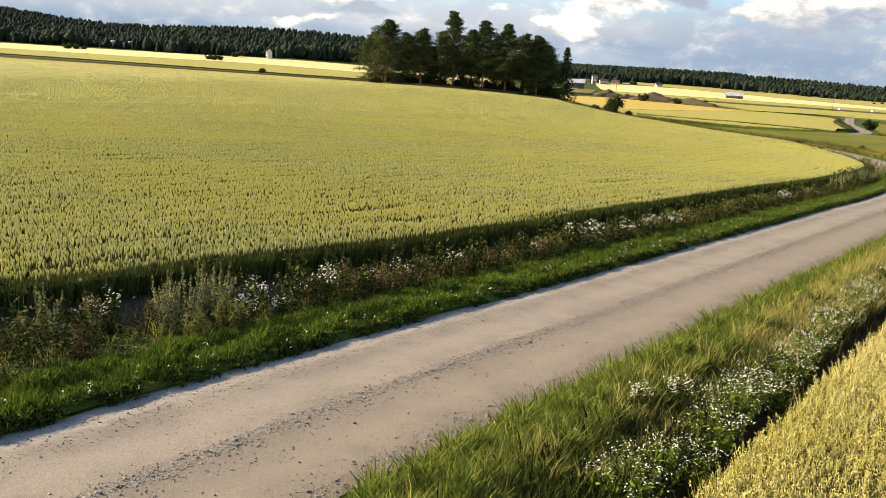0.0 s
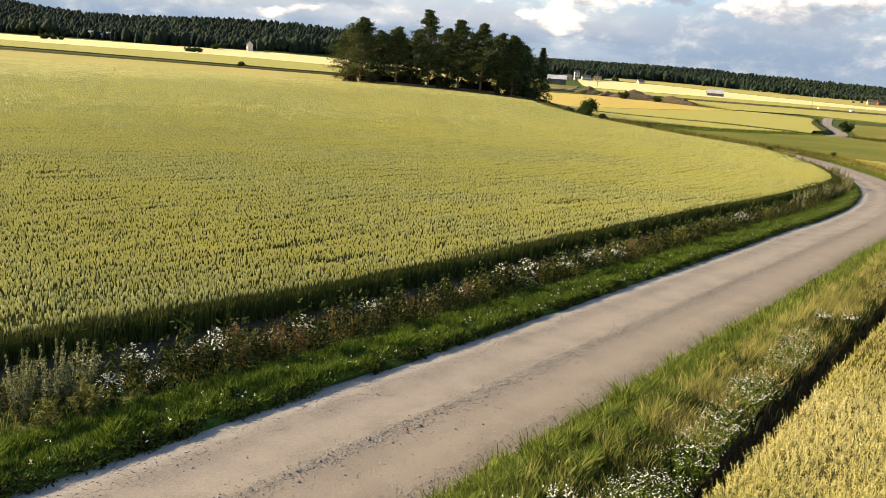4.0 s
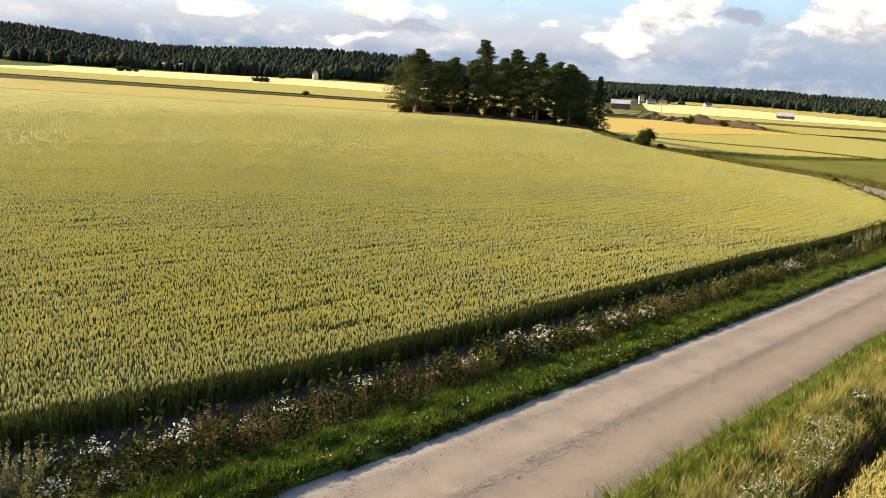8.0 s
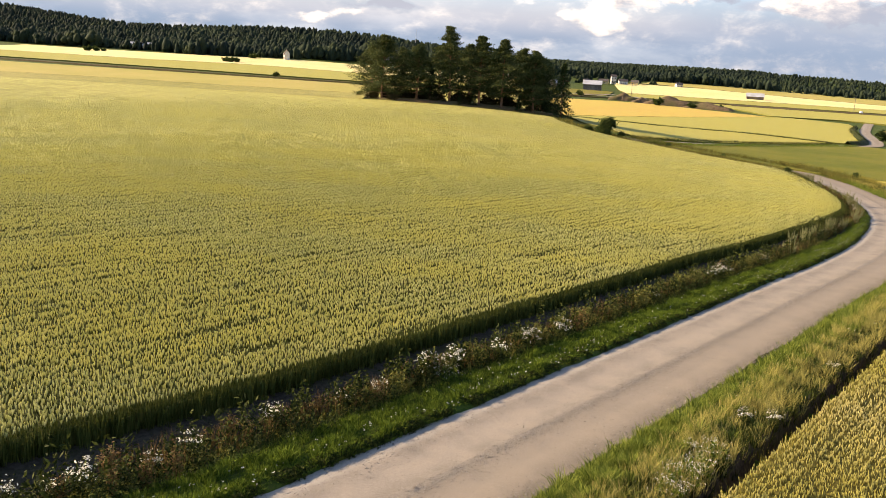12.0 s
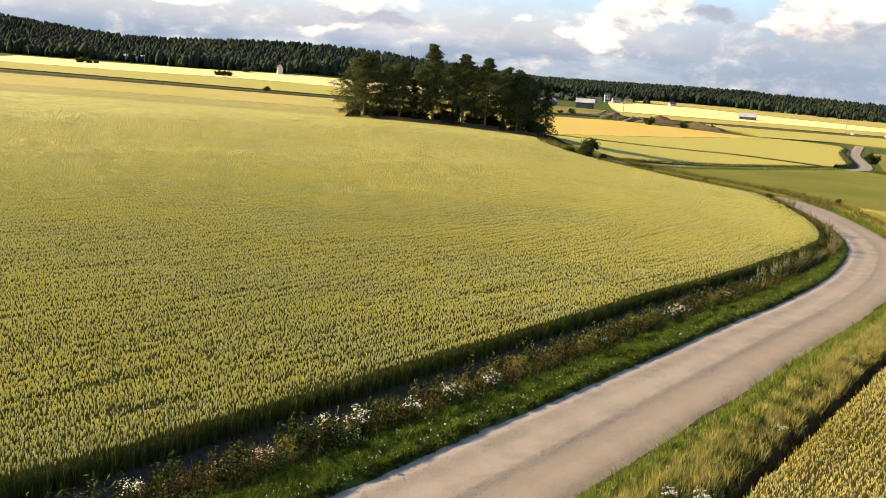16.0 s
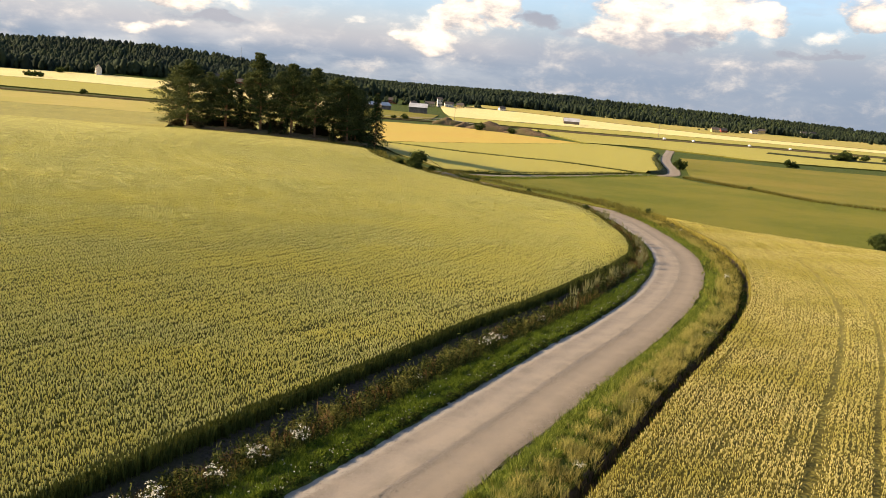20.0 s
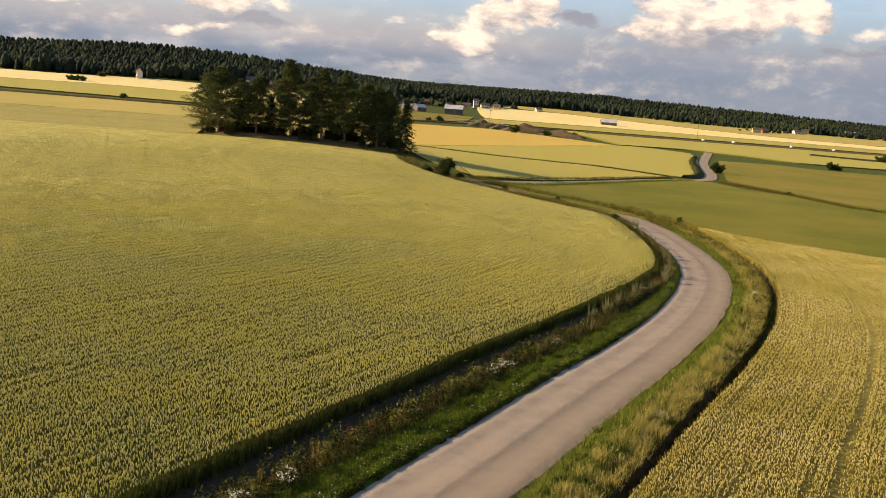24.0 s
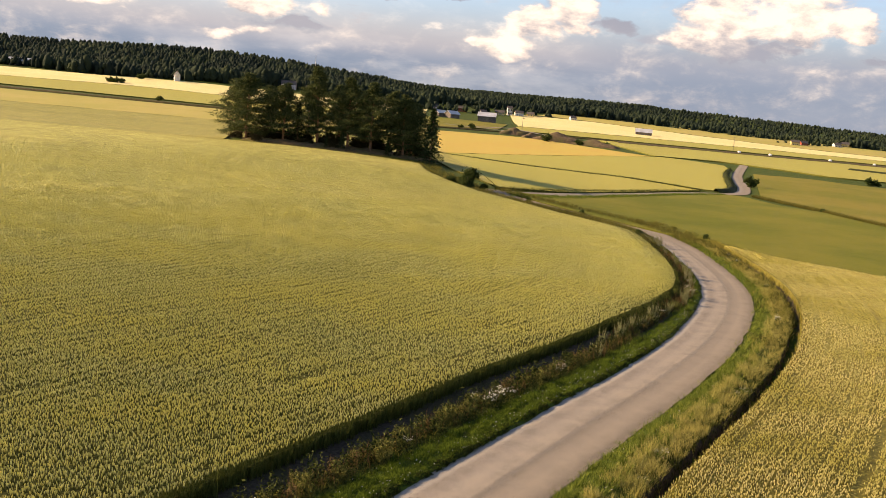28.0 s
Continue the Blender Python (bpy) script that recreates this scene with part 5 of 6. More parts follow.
def spruce(rng, tall, wide, label):
    """A spruce: drooping whorls of boughs that widen towards the ground."""
    tree = empty_thing("spruce_tree", Matrix(), label, "tree", "spruces of the knoll")
    h = np.linspace(0, 1, 7)
    spine = np.stack([0 * h, 0 * h, h * tall - 0.3 * (1 - h)], 1)
    part("trunk", fast_mesh("trunk", *[(v, [f]) for v, f in [tube(spine, 0.17 * (1 - h) + 0.015)]][0], BARK, True), tree)
    boughs, tufts = [], []
    for k in range(90):
        t = 0.05 + 0.93 * k / 90
        a, reach = k * 2.39 + rng.uniform(-0.3, 0.3), wide * (1 - t) ** 0.85 * rng.uniform(0.75, 1.15) + 0.12
        s = np.linspace(0, 1, 4)[:, None]
        pts = np.array([0, 0, t * tall]) + np.array([math.cos(a), math.sin(a), 0]) * reach * s + np.array([0, 0, -0.28 * reach]) * s**1.4
        boughs.append(tube(pts, 0.03 * (1.1 - s[:, 0]), 3))
        u = rng.uniform(0.15, 1.05, (34, 1))
        tufts.append(np.array([0, 0, t * tall]) + np.array([math.cos(a), math.sin(a), 0]) * reach * u + np.array([0, 0, -0.28 * reach]) * u**1.4
                     + rng.normal(0, 1, (34, 3)) * (0.16, 0.16, 0.07) * (0.4 + reach * 0.5))
    v, f = joined(boughs)
    part("branchwork", fast_mesh("branchwork", v, f, BARK), tree)
    v, f = flakes(rng, np.concatenate(tufts), 0.12, 0.45, 1.9)
    part("crown", fast_mesh("crown", v, [f], SPRUCE), tree, "dark drooping needle boughs")
    return tree


def shrub(name, rng, tall, wide, mat, label, leaves=2600, group="", size=0.10):
    """A bush: several stems from one foot and a broken crown of leaves in clumps."""
    bush = empty_thing(name, Matrix(), label, "bush", group)
    pieces, tufts = [], []
    for k in range(9):
        a, r = rng.uniform(0, 6.28), wide * rng.uniform(0.25, 0.85)
        tip = np.array([math.cos(a) * r, math.sin(a) * r, tall * rng.uniform(0.55, 0.95) * (1 - 0.3 * (r / wide) ** 2)])
        s = np.linspace(0, 1, 4)[:, None]
        pieces.append(tube(tip * s * np.array([1, 1, 1]) + np.array([0, 0, -0.1]) * (1 - s), 0.035 * (1.1 - s[:, 0]), 4))
        for _ in range(5):
            centre = tip * rng.uniform(0.3, 1.0) + rng.normal(0, 0.12, 3) * wide
            centre[2] = min(max(centre[2], 0.12 * tall), tall)
            tufts.append(centre + rng.normal(0, 0.13, (leaves // 45, 3)) * (wide, wide, tall * 0.8))
    at = np.concatenate(tufts)
    at[:, 2] = np.maximum(at[:, 2], 0.03)
    v, f = joined(pieces)
    part("stalk_tuft", fast_mesh("stalk_tuft", v, f, WOOD), bush)
    v, f = flakes(rng, at, size, 0.1, 1.4)
    part("foliage", fast_mesh("foliage", v, [f], mat), bush)
    return bush


def settle(thing, x, y, size=1.0, turn=0.0, stretch=1.0):
    thing.matrix_basis = Matrix.Translation((x, y, float(ground(x, y)) - 0.05)) @ Matrix.Rotation(turn, 4, "Z")
    thing.scale = (size, size, size * stretch)
    return thing


def again(thing, x, y, size=1.0, turn=0.0, stretch=1.0):
    made = copy_thing(thing, Matrix.Translation((x, y, float(ground(x, y)) - 0.05)) @ Matrix.Rotation(turn, 4, "Z"))
    made.scale = (size, size, size * stretch)
    return made


rng = np.random.default_rng(31)
PINE = "Scots pine with a ragged dark green crown on the knoll"
broad = pine(rng, 13.6, 4.4, 0.07, "broad Scots pine with low branches at the knoll's end", 56, 8400)
mid = pine(rng, 12.0, 3.5, 0.11, PINE, 48, 6800)
high = pine(rng, 16.2, 3.4, 0.13, "tallest Scots pine of the knoll with a pointed top", 54, 7600)
tall = pine(rng, 14.8, 3.5, 0.15, PINE, 50, 7200)
settle(broad, -43.5, 177.0, 1.0, 0.4)
settle(mid, -36.0, 178.5, 1.0, 1.0)
settle(high, -28.6, 178.0, 1.0, 2.0)
settle(tall, -22.0, 177.0, 1.0, 0.2)
for thing, x, y, size, turn, stretch in [(tall, -17.0, 176.0, 1.0, 2.2, 0.98), (mid, -10.2, 176.5, 1.02, 2.6, 1.03), (mid, -39.8, 184.0, 0.95, 4.0, 1.0), (broad, -47.0, 183.0, 0.85, 3.3, 1.0),
                                         (tall, -32.0, 186.0, 0.86, 4.4, 1.0), (mid, -25.0, 185.0, 1.08, 5.2, 1.0), (tall, -19.5, 187.0, 0.88, 5.6, 1.0), (mid, -13.5, 183.0, 1.08, 0.3, 1.0),
                                         (broad, -8.0, 183.0, 0.84, 5.0, 1.0), (mid, -9.4, 180.5, 0.9, 3.7, 1.0)]:
    again(thing, x, y, size, turn, stretch)
fir = spruce(rng, 9.6, 2.3, "dark pointed spruce at the edge of the knoll")
settle(fir, -4.2, 173.6, 1.22)
for x, y, size in [(-8.6, 180.5, 1.1), (-22.8, 174.5, 0.40), (-13.2, 174.0, 0.36), (-26.0, 174.0, 0.28), (-33.5, 182.0, 0.9)]:
    again(fir, x, y, size, x)
UNDER = material("undergrowth_leaves", island((0.022, 0.026, 0.008), (0.085, 0.060, 0.026)), translucent=0.15)
under = shrub("undergrowth_bush", rng, 1.6, 1.5, UNDER, "low brownish green bush under the pines", 700, "undergrowth of the knoll", 0.11)
settle(under, -40.5, 174.5)
for k in range(30):
    again(under, rng.uniform(-47, -6), rng.uniform(173.5, 183), rng.uniform(0.45, 0.9), rng.uniform(0, 6.28))
for k in range(24):
    again(under, rng.uniform(-46, -5), rng.uniform(182, 187.5), rng.uniform(1.0, 1.7), rng.uniform(0, 6.28))
# brown needle litter under the trees
a = np.linspace(0, 2 * math.pi, 72, endpoint=False)
rows = []
for k, r in enumerate(np.linspace(0, 1, 14)):
    wob = 1 + 0.05 * np.sin(3 * a + 1) + 0.04 * np.sin(7 * a)
    x, y = -25.0 + 23.2 * r * wob * np.cos(a), 180.5 + 9.3 * r * wob * np.sin(a)
    rows.append(np.stack([x, y, land(x, y) + 0.10 * (1 - r) ** 0.5 + rng.uniform(-0.02, 0.03, len(x)) + (0.06 if k < 13 else -0.3)], 1))
verts = np.concatenate(rows)
k = np.arange(72)
faces = np.concatenate([np.stack([i * 72 + k, i * 72 + (k + 1) % 72, (i + 1) * 72 + (k + 1) % 72, (i + 1) * 72 + k], 1) for i in range(13)])
tagged(new("knoll_floor", fast_mesh("knoll_floor", verts, [faces], NEEDLE_BED, True)), "brown needle litter under the pines", "forest floor", kind="structure")

FIELD_BUSH = "bushes among the fields"
leafy = shrub("bush", rng, 3.4, 2.2, LEAF, "round dark green bush beside the junction", 6500, FIELD_BUSH, 0.15)
settle(leafy, 3.4, 145.5)
distant = None
BUSHES = [(6.0, 144.5, 0.45), (0.6, 147.5, 0.5), (89.9, 249.5, 0.95), (152.6, 304.3, 0.95), (155.5, 305, 0.7), (82.9, 184.0, 0.36), (61.6, 98.2, 0.85), (27.3, 117.2, 0.40), (25.2, 119.8, 0.30), (36.6, 122.6, 0.36), (38.4, 121.4, 0.30), (22, 134, 0.3), (13.5, 138.5, 0.35)]
FAR_BUSHES = [(213, 378, 1.4), (218, 380, 1.7), (223, 383, 1.3), (240, 400, 1.1), (255, 405, 1.0), (-215.5, 535, 1.25), (-219.5, 536, 1.35), (-212, 536, 1.15), (-150, 428, 0.9), (-225, 604, 1.5), (-340, 578, 1.6), (-335, 580, 1.3), (-330, 582, 1.0), (45, 402, 1.2), (60, 398, 1.0), (74, 405, 0.9), (10, 452, 0.9), (4, 450, 0.7)]
for x, y, size in BUSHES + FAR_BUSHES:
    if y < 200:
        again(leafy, x, y, size, rng.uniform(0, 6.28), rng.uniform(0.75, 1.0))
    elif distant is None:
        distant = settle(shrub("bush", rng, 3.4, 2.2, LEAF, "round dark green bush among the far fields", 1100, FIELD_BUSH, 0.26), x, y, size)
    else:
        again(distant, x, y, size, rng.uniform(0, 6.28), rng.uniform(0.75, 1.0))


# ---- the far woods ----
def crown_template(rng, levels, radii, sides, n, size):
    """A far tree 1 m high: an uneven closed crown of few faces with ragged clumps standing out of it."""
    a = np.arange(sides) * 2 * math.pi / sides + rng.uniform(0, 6.28)
    rings = [np.stack([np.cos(a + k) * r * rng.uniform(0.75, 1.25, sides), np.sin(a + k) * r * rng.uniform(0.75, 1.25, sides), h + rng.uniform(-0.05, 0.05, sides)], 1)
             for k, (h, r) in enumerate(zip(levels, radii))]
    core = np.concatenate(rings + [[(rng.uniform(-0.03, 0.03), rng.uniform(-0.03, 0.03), 1.0)]])
    k = np.arange(sides)
    quads = [np.stack([i * sides + k, i * sides + (k + 1) % sides, (i + 1) * sides + (k + 1) % sides, (i + 1) * sides + k], 1) for i in range(len(levels) - 1)]
    top = np.stack([(len(levels) - 1) * sides + k, (len(levels) - 1) * sides + (k + 1) % sides, np.full(sides, len(core) - 1)], 1)
    t, b = rng.uniform(levels[0], 0.97, n), rng.uniform(0, 6.28, n)
    r = np.interp(t, list(levels) + [1.0], list(radii) + [0.02]) * rng.uniform(0.8, 1.12, n)
    v, f = flakes(rng, np.stack([r * np.cos(b), r * np.sin(b), t], 1), size, 0.15, 1.1)
    return np.concatenate([core, v]), [np.concatenate(quads + [f + len(core)]), top]


def fir_template(rng):
    """A far conifer 1 m high: a narrow ragged cone of boughs in tiers."""
    return crown_template(rng, (0.04, 0.30, 0.38, 0.62, 0.70), (0.17, 0.19, 0.14, 0.13, 0.08), 5, 4, 0.040)


def pine_template(rng):
    """A far pine 1 m high: an uneven crown with a blunt top."""
    return crown_template(rng, (0.08, 0.40, 0.70, 0.90), (0.18, 0.22, 0.19, 0.09), 5, 4, 0.050)


def leaf_template(rng):
    """A far broadleaf tree 1 m high: several rounded lobes, each with ragged clumps."""
    verts, quads, tris, base = [], [], [], 0
    for k in range(4):
        a, r = k * 2.4 + rng.uniform(-0.4, 0.4), 0.0 if k == 0 else rng.uniform(0.12, 0.24)
        low, high = (0.30, 1.0) if k == 0 else (rng.uniform(0.02, 0.30), rng.uniform(0.55, 0.88))
        v, f = crown_template(rng, (0.06, 0.40, 0.80), (0.26, 0.42, 0.27), 5, 4, 0.10)
        size = np.array([0.5, 0.5, high - low])
        verts.append(v * size + (math.cos(a) * r, math.sin(a) * r, low))
        quads.append(f[0] + base)
        tris.append(f[1] + base)
        base += len(v)
    return np.concatenate(verts), [np.concatenate(quads), np.concatenate(tris)]


def wood(name, rng, front, depth, count, tall, templates, mat, label, power=1.25, top=5.0):
    """Trees scattered back from a front line, thickest near it, as one mass."""
    line = curve(front, 2.0)
    index, back = rng.integers(0, len(line), count), depth * rng.random(count) ** power
    x, y = line[index, 0] + rng.normal(0, 5, count) + back * line[index, 0] / 900, line[index, 1] + back
    size = rng.uniform(tall[0], tall[1], count) * np.interp(back / depth, [0, 0.15, 1], [0.9, 1.0, 0.8]) * rng.choice([0.5, 0.7, 0.85, 1.0, 1.0, 1.2], count)
    size = size * np.clip(1 + 0.30 * ripple(x, y, 61, 70), 0.55, 1.6)
    # young stands further back stand in hollows, so the canopy keeps one height
    z = land(x, y) - 0.3 - np.clip(back / 40, 0, 1) * np.clip(size - top * rng.uniform(0.7, 1.25, count), 0, None)
    verts, faces = spread(np.stack([x, y, z], 1), rng.uniform(0, 6.28, count), np.stack([size * rng.uniform(1.0, 1.45, count)] * 2 + [size], 1), (templates, rng.integers(0, len(templates), count)))
    return tagged(new(name, fast_mesh(name, verts, faces, mat)), label, "forest", kind="stuff")


rng = np.random.default_rng(41)
firs, broadleaves = [fir_template(rng) for _ in range(4)] + [pine_template(rng) for _ in range(6)], [leaf_template(rng) for _ in range(6)]
EDGE_LEFT = [(-900, 720), (-620, 690), (-450, 650), (-342, 636), (-274, 608), (-225, 620), (-176, 648), (-120, 676), (-60, 690)]
EDGE_MID = [(-60, 690), (-20, 718), (30, 735), (124, 742), (181, 728)]
EDGE_RIGHT = [(181, 728), (245, 712), (320, 716), (371, 706), (420, 718), (560, 745), (760, 800), (980, 850)]
wood("forest_left", rng, EDGE_LEFT, 340, 11000, (8, 12.5), firs, FAR_FIR, "dense dark conifer forest on the hillside", 1.1, 6.0)
wood("forest_middle", rng, EDGE_MID, 330, 5000, (7, 10.5), firs, FAR_FIR, "dark conifer forest behind the village", 1.1, 4.2)
wood("forest_right", rng, EDGE_RIGHT, 420, 8500, (4.2, 7), firs, FAR_FIR, "long dark band of forest along the horizon", 1.1, 3.9)
wood("broadleaf_edge", rng, EDGE_LEFT, 220, 1300, (7, 13), broadleaves, FAR_LEAF, "lighter green broadleaf trees at the forest's edge", 1.6, 6.2)
wood("broadleaf_stand", rng, EDGE_MID, 260, 900, (6, 10), broadleaves, FAR_LEAF, "lighter green birches among the conifers", 1.1, 4.4)
wood("broadleaf_row", rng, EDGE_RIGHT, 330, 2200, (4, 7), broadleaves, FAR_LEAF, "lighter green broadleaf trees before the woods", 1.5, 4.2)
wood("village_trees", rng, [(-75, 622), (-40, 634), (0, 646), (40, 680), (70, 700)], 60, 95, (5, 9), broadleaves, FAR_LEAF, "garden trees among the village houses", 1.0)
wood("far_farm_trees", rng, [(262, 668), (300, 690), (345, 720)], 25, 44, (4, 7), broadleaves, FAR_LEAF, "trees round the far farmhouses", 1.0)
wood("valley_trees", rng, [(420, 700), (520, 720), (640, 730)], 60, 90, (5, 9), broadleaves, FAR_LEAF, "trees along the far valley", 1.0)


# ---- buildings ----
def box_bm(bm, x0, y0, z0, x1, y1, z1):
    verts = [bm.verts.new((x, y, z)) for x in (x0, x1) for y in (y0, y1) for z in (z0, z1)]
    for f in ((0, 1, 3, 2), (4, 6, 7, 5), (0, 4, 5, 1), (2, 3, 7, 6), (0, 2, 6, 4), (1, 5, 7, 3)):
        bm.faces.new([verts[i] for i in f])


def building(name, long, deep, wall, ridge, wall_mat, roof_mat, label, category, windows=(), door=None, chimney=False, group=""):
    """A gabled building, its ridge along x, with roof slabs that stand out past the walls. windows: (side, along, height, wide, high)."""
    house = empty_thing(name, Matrix(), label, category, group)
    bm = bmesh.new()
    a, b = long / 2, deep / 2
    ring = [(-a, -b, -1.0), (-a, b, -1.0), (-a, b, wall), (-a, 0, ridge), (-a, -b, wall)]
    left = [bm.verts.new(p) for p in ring]
    right = [bm.verts.new((a, y, z)) for _, y, z in ring]
    bm.faces.new(left)
    bm.faces.new(right[::-1])
    for k in range(5):
        bm.faces.new((left[k], right[k], right[(k + 1) % 5], left[(k + 1) % 5]))
    part("wall", from_bm("wall", bm, wall_mat), house)
    slope = math.atan2(ridge - wall, b)
    for side in (-1, 1):
        bm = bmesh.new()
        reach = b / math.cos(slope) + 0.5
        box_bm(bm, -a - 0.45, 0, 0.03, a + 0.45, reach, 0.18)
        bmesh.ops.transform(bm, matrix=Matrix.Translation((0, 0, ridge)) @ Matrix.Rotation(math.pi if side < 0 else 0, 4, "Z") @ Matrix.Rotation(-slope, 4, "X"), verts=bm.verts)
        part("roof", from_bm("roof", bm, roof_mat), house)
    for side, at, z, wide, high in windows:
        bm = bmesh.new()
        if side == "front":
            box_bm(bm, at - wide / 2 - 0.1, -b - 0.06, z - 0.1, at + wide / 2 + 0.1, -b + 0.02, z + high + 0.1)
        else:
            box_bm(bm, -a - 0.06, at - wide / 2 - 0.1, z - 0.1, -a + 0.02, at + wide / 2 + 0.1, z + high + 0.1)
        window = part("window", from_bm("window", bm, WHITE_WALL), house)
        bm = bmesh.new()
        if side == "front":
            box_bm(bm, at - wide / 2, -b - 0.08, z, at + wide / 2, -b - 0.05, z + high)
        else:
            box_bm(bm, -a - 0.08, at - wide / 2, z, -a - 0.05, at + wide / 2, z + high)
        part("pane", from_bm("pane", bm, DARK_GLASS), window)
    if door:
        at, wide, high = door
        bm = bmesh.new()
        box_bm(bm, at - wide / 2, -b - 0.07, 0.0, at + wide / 2, -b + 0.02, high)
        part("door", from_bm("door", bm, WOOD), house)
    if chimney:
        bm = bmesh.new()
        box_bm(bm, a * 0.2 - 0.35, -0.35, ridge - 0.8, a * 0.2 + 0.35, 0.35, ridge + 1.1)
        part("chimney", from_bm("chimney", bm, DARK_ROOF), house)
    return house


def stand(thing, x, y, turn):
    thing.matrix_basis = Matrix.Translation((x, y, float(land(x, y)))) @ Matrix.Rotation(radians(turn), 4, "Z")
    return thing


HOUSE_WINDOWS = [("front", -2.2, 1.0, 1.0, 1.3), ("front", 2.2, 1.0, 1.0, 1.3), ("side", 0.0, 1.0, 1.0, 1.3)]
stand(building("white_house", 7.0, 6.0, 5.2, 7.6, WHITE_WALL, DARK_ROOF, "tall white two-storey house before the forest", "house",
               [("front", x, z, 1.0, 1.4) for x in (-2.2, 0, 2.2) for z in (0.8, 3.3)], (0.0, 1.0, 2.1), True), -203.5, 616, -60).scale = (0.62, 0.62, 0.95)
stand(building("field_barn", 11.5, 8.0, 3.6, 6.0, GREY_WALL, TIN_ROOF, "grey wooden barn with a pale sheet-metal roof", "barn", door=(0, 3.2, 2.8), group="barns in the fields"), 21.5, 553, -6)
stand(building("field_barn", 7.5, 6.5, 2.6, 4.6, GREY_WALL, TIN_ROOF, "small weathered barn with a pale roof", "barn", door=(0, 2.4, 2.2), group="barns in the fields"), -1.5, 560, 38)
stand(building("field_barn", 7.0, 6.0, 2.5, 4.3, GREY_WALL, TIN_ROOF, "small weathered barn beside its twin", "barn", door=(0, 2.2, 2.1), group="barns in the fields"), -9.5, 563, 38)
stand(building("field_barn", 11.0, 7.0, 2.4, 4.6, GREY_WALL, TIN_ROOF, "dark barn with a pale roof alone in the gold field", "barn", door=(0, 2.8, 2.2), group="barns in the fields"), 136, 604, -8)
stand(building("long_barn", 16, 8, 3.2, 5.6, GREY_WALL, TIN_ROOF, "long grey farm building at the forest's edge", "barn", door=(0, 3, 2.6)), -330, 640, 12)
stand(building("farmhouse", 11, 8, 3.6, 6.4, WHITE_WALL, DARK_ROOF, "white farmhouse behind the pines", "house", HOUSE_WINDOWS, (0, 1, 2.1), True), -132, 668, 5)
stand(building("red_farmhouse", 10, 7, 3.0, 5.4, RED_WALL, DARK_ROOF, "red wooden farmhouse beside the woods", "house", HOUSE_WINDOWS, (0, 1, 2.1), True), -112, 660, -10)
spots = [(-52, 640, WHITE_WALL, 9, 8), (-34, 655, YELLOW_WALL, 10, -14), (-16, 668, WHITE_WALL, 9, 20), (6, 680, RED_WALL, 10, -6), (22, 672, WHITE_WALL, 8, 14), (36, 690, YELLOW_WALL, 12, -12),
         (52, 700, WHITE_WALL, 11, 6), (62, 706, YELLOW_WALL, 9, -20), (98, 716, WHITE_WALL, 8, 12), (272, 672, YELLOW_WALL, 10, -8), (282, 680, RED_WALL, 9, 10), (318, 700, WHITE_WALL, 9, 4),
         (330, 712, YELLOW_WALL, 10, -12), (384, 742, WHITE_WALL, 9, 0), (396, 748, WHITE_WALL, 10, 16), (560, 742, WHITE_WALL, 12, -6)]
for n, (x, y, mat, size, turn) in enumerate(spots):
    y = y - 16 if n < 9 else y
    tone = {WHITE_WALL: "white", YELLOW_WALL: "yellow", RED_WALL: "red"}[mat]
    stand(building("village_house", size, 7.5, 3.4 + 0.9 * (n % 3 == 0), 6.2 + 0.9 * (n % 3 == 0), mat, DARK_ROOF, f"{tone} wooden village house with a dark roof", "house", HOUSE_WINDOWS, (0, 1.0, 2.1), True, "village houses"), x, y, turn).scale = (0.62, 0.62, 0.62)
# a white tower-like house among the village trees
stand(building("tall_house", 3.8, 4.0, 6.0, 7.4, WHITE_WALL, DARK_ROOF, "tall narrow white house in the village", "house", [("front", x, z, 0.9, 1.3) for x in (-1.0, 1.0) for z in (1.2, 3.8)], (0, 1, 2.1)), 44, 680, 6)


# ---- the highway and the works beside it ----
HIGHWAY = curve([(-520, 440), (-330, 428), (-227, 423), (-120, 422), (-40, 430), (20, 446), (77, 464), (157, 471), (250, 483), (430, 492), (700, 510)], 3.0)
HIGH_RIGHT = sides(HIGHWAY)
tagged(ribbon("highway", HIGHWAY, HIGH_RIGHT, [-2.6, -1.3, 0, 1.3, 2.6], [0.30, 0.33, 0.34, 0.33, 0.30], ASPHALT), "grey asphalt highway across the valley", "road", kind="structure")
VERGE_DARK = material("highway_verge", speckled((0.060, 0.044, 0.018), (0.120, 0.088, 0.034), 0.8, 0.06, (0.085, 0.078, 0.022), bump=0.2))
for name, sign in (("highway_bank_near", 1), ("highway_bank_far", -1)):
    offs, lift = [2.5, 3.0, 3.5, 4.0, 4.6], ([0.27, 0.75, 0.7, 0.45, -0.3] if sign > 0 else [0.27, 0.42, 0.3, 0.15, -0.3])
    tagged(ribbon(name, HIGHWAY, HIGH_RIGHT, [o * sign for o in offs][:: sign], lift[:: sign], VERGE_DARK), "brown grassy bank of the highway", "embankment", kind="structure")
wide = HIGHWAY[HIGHWAY[:, 0] > 85]
tagged(ribbon("highway_meadow", wide, sides(wide), [4.0, 8, 12, 16, 19], [0.75, 1.05, 1.05, 0.9, 0.2], VERGE_DARK, 0.8), "uncut brown grass beside the highway", "embankment", kind="structure")


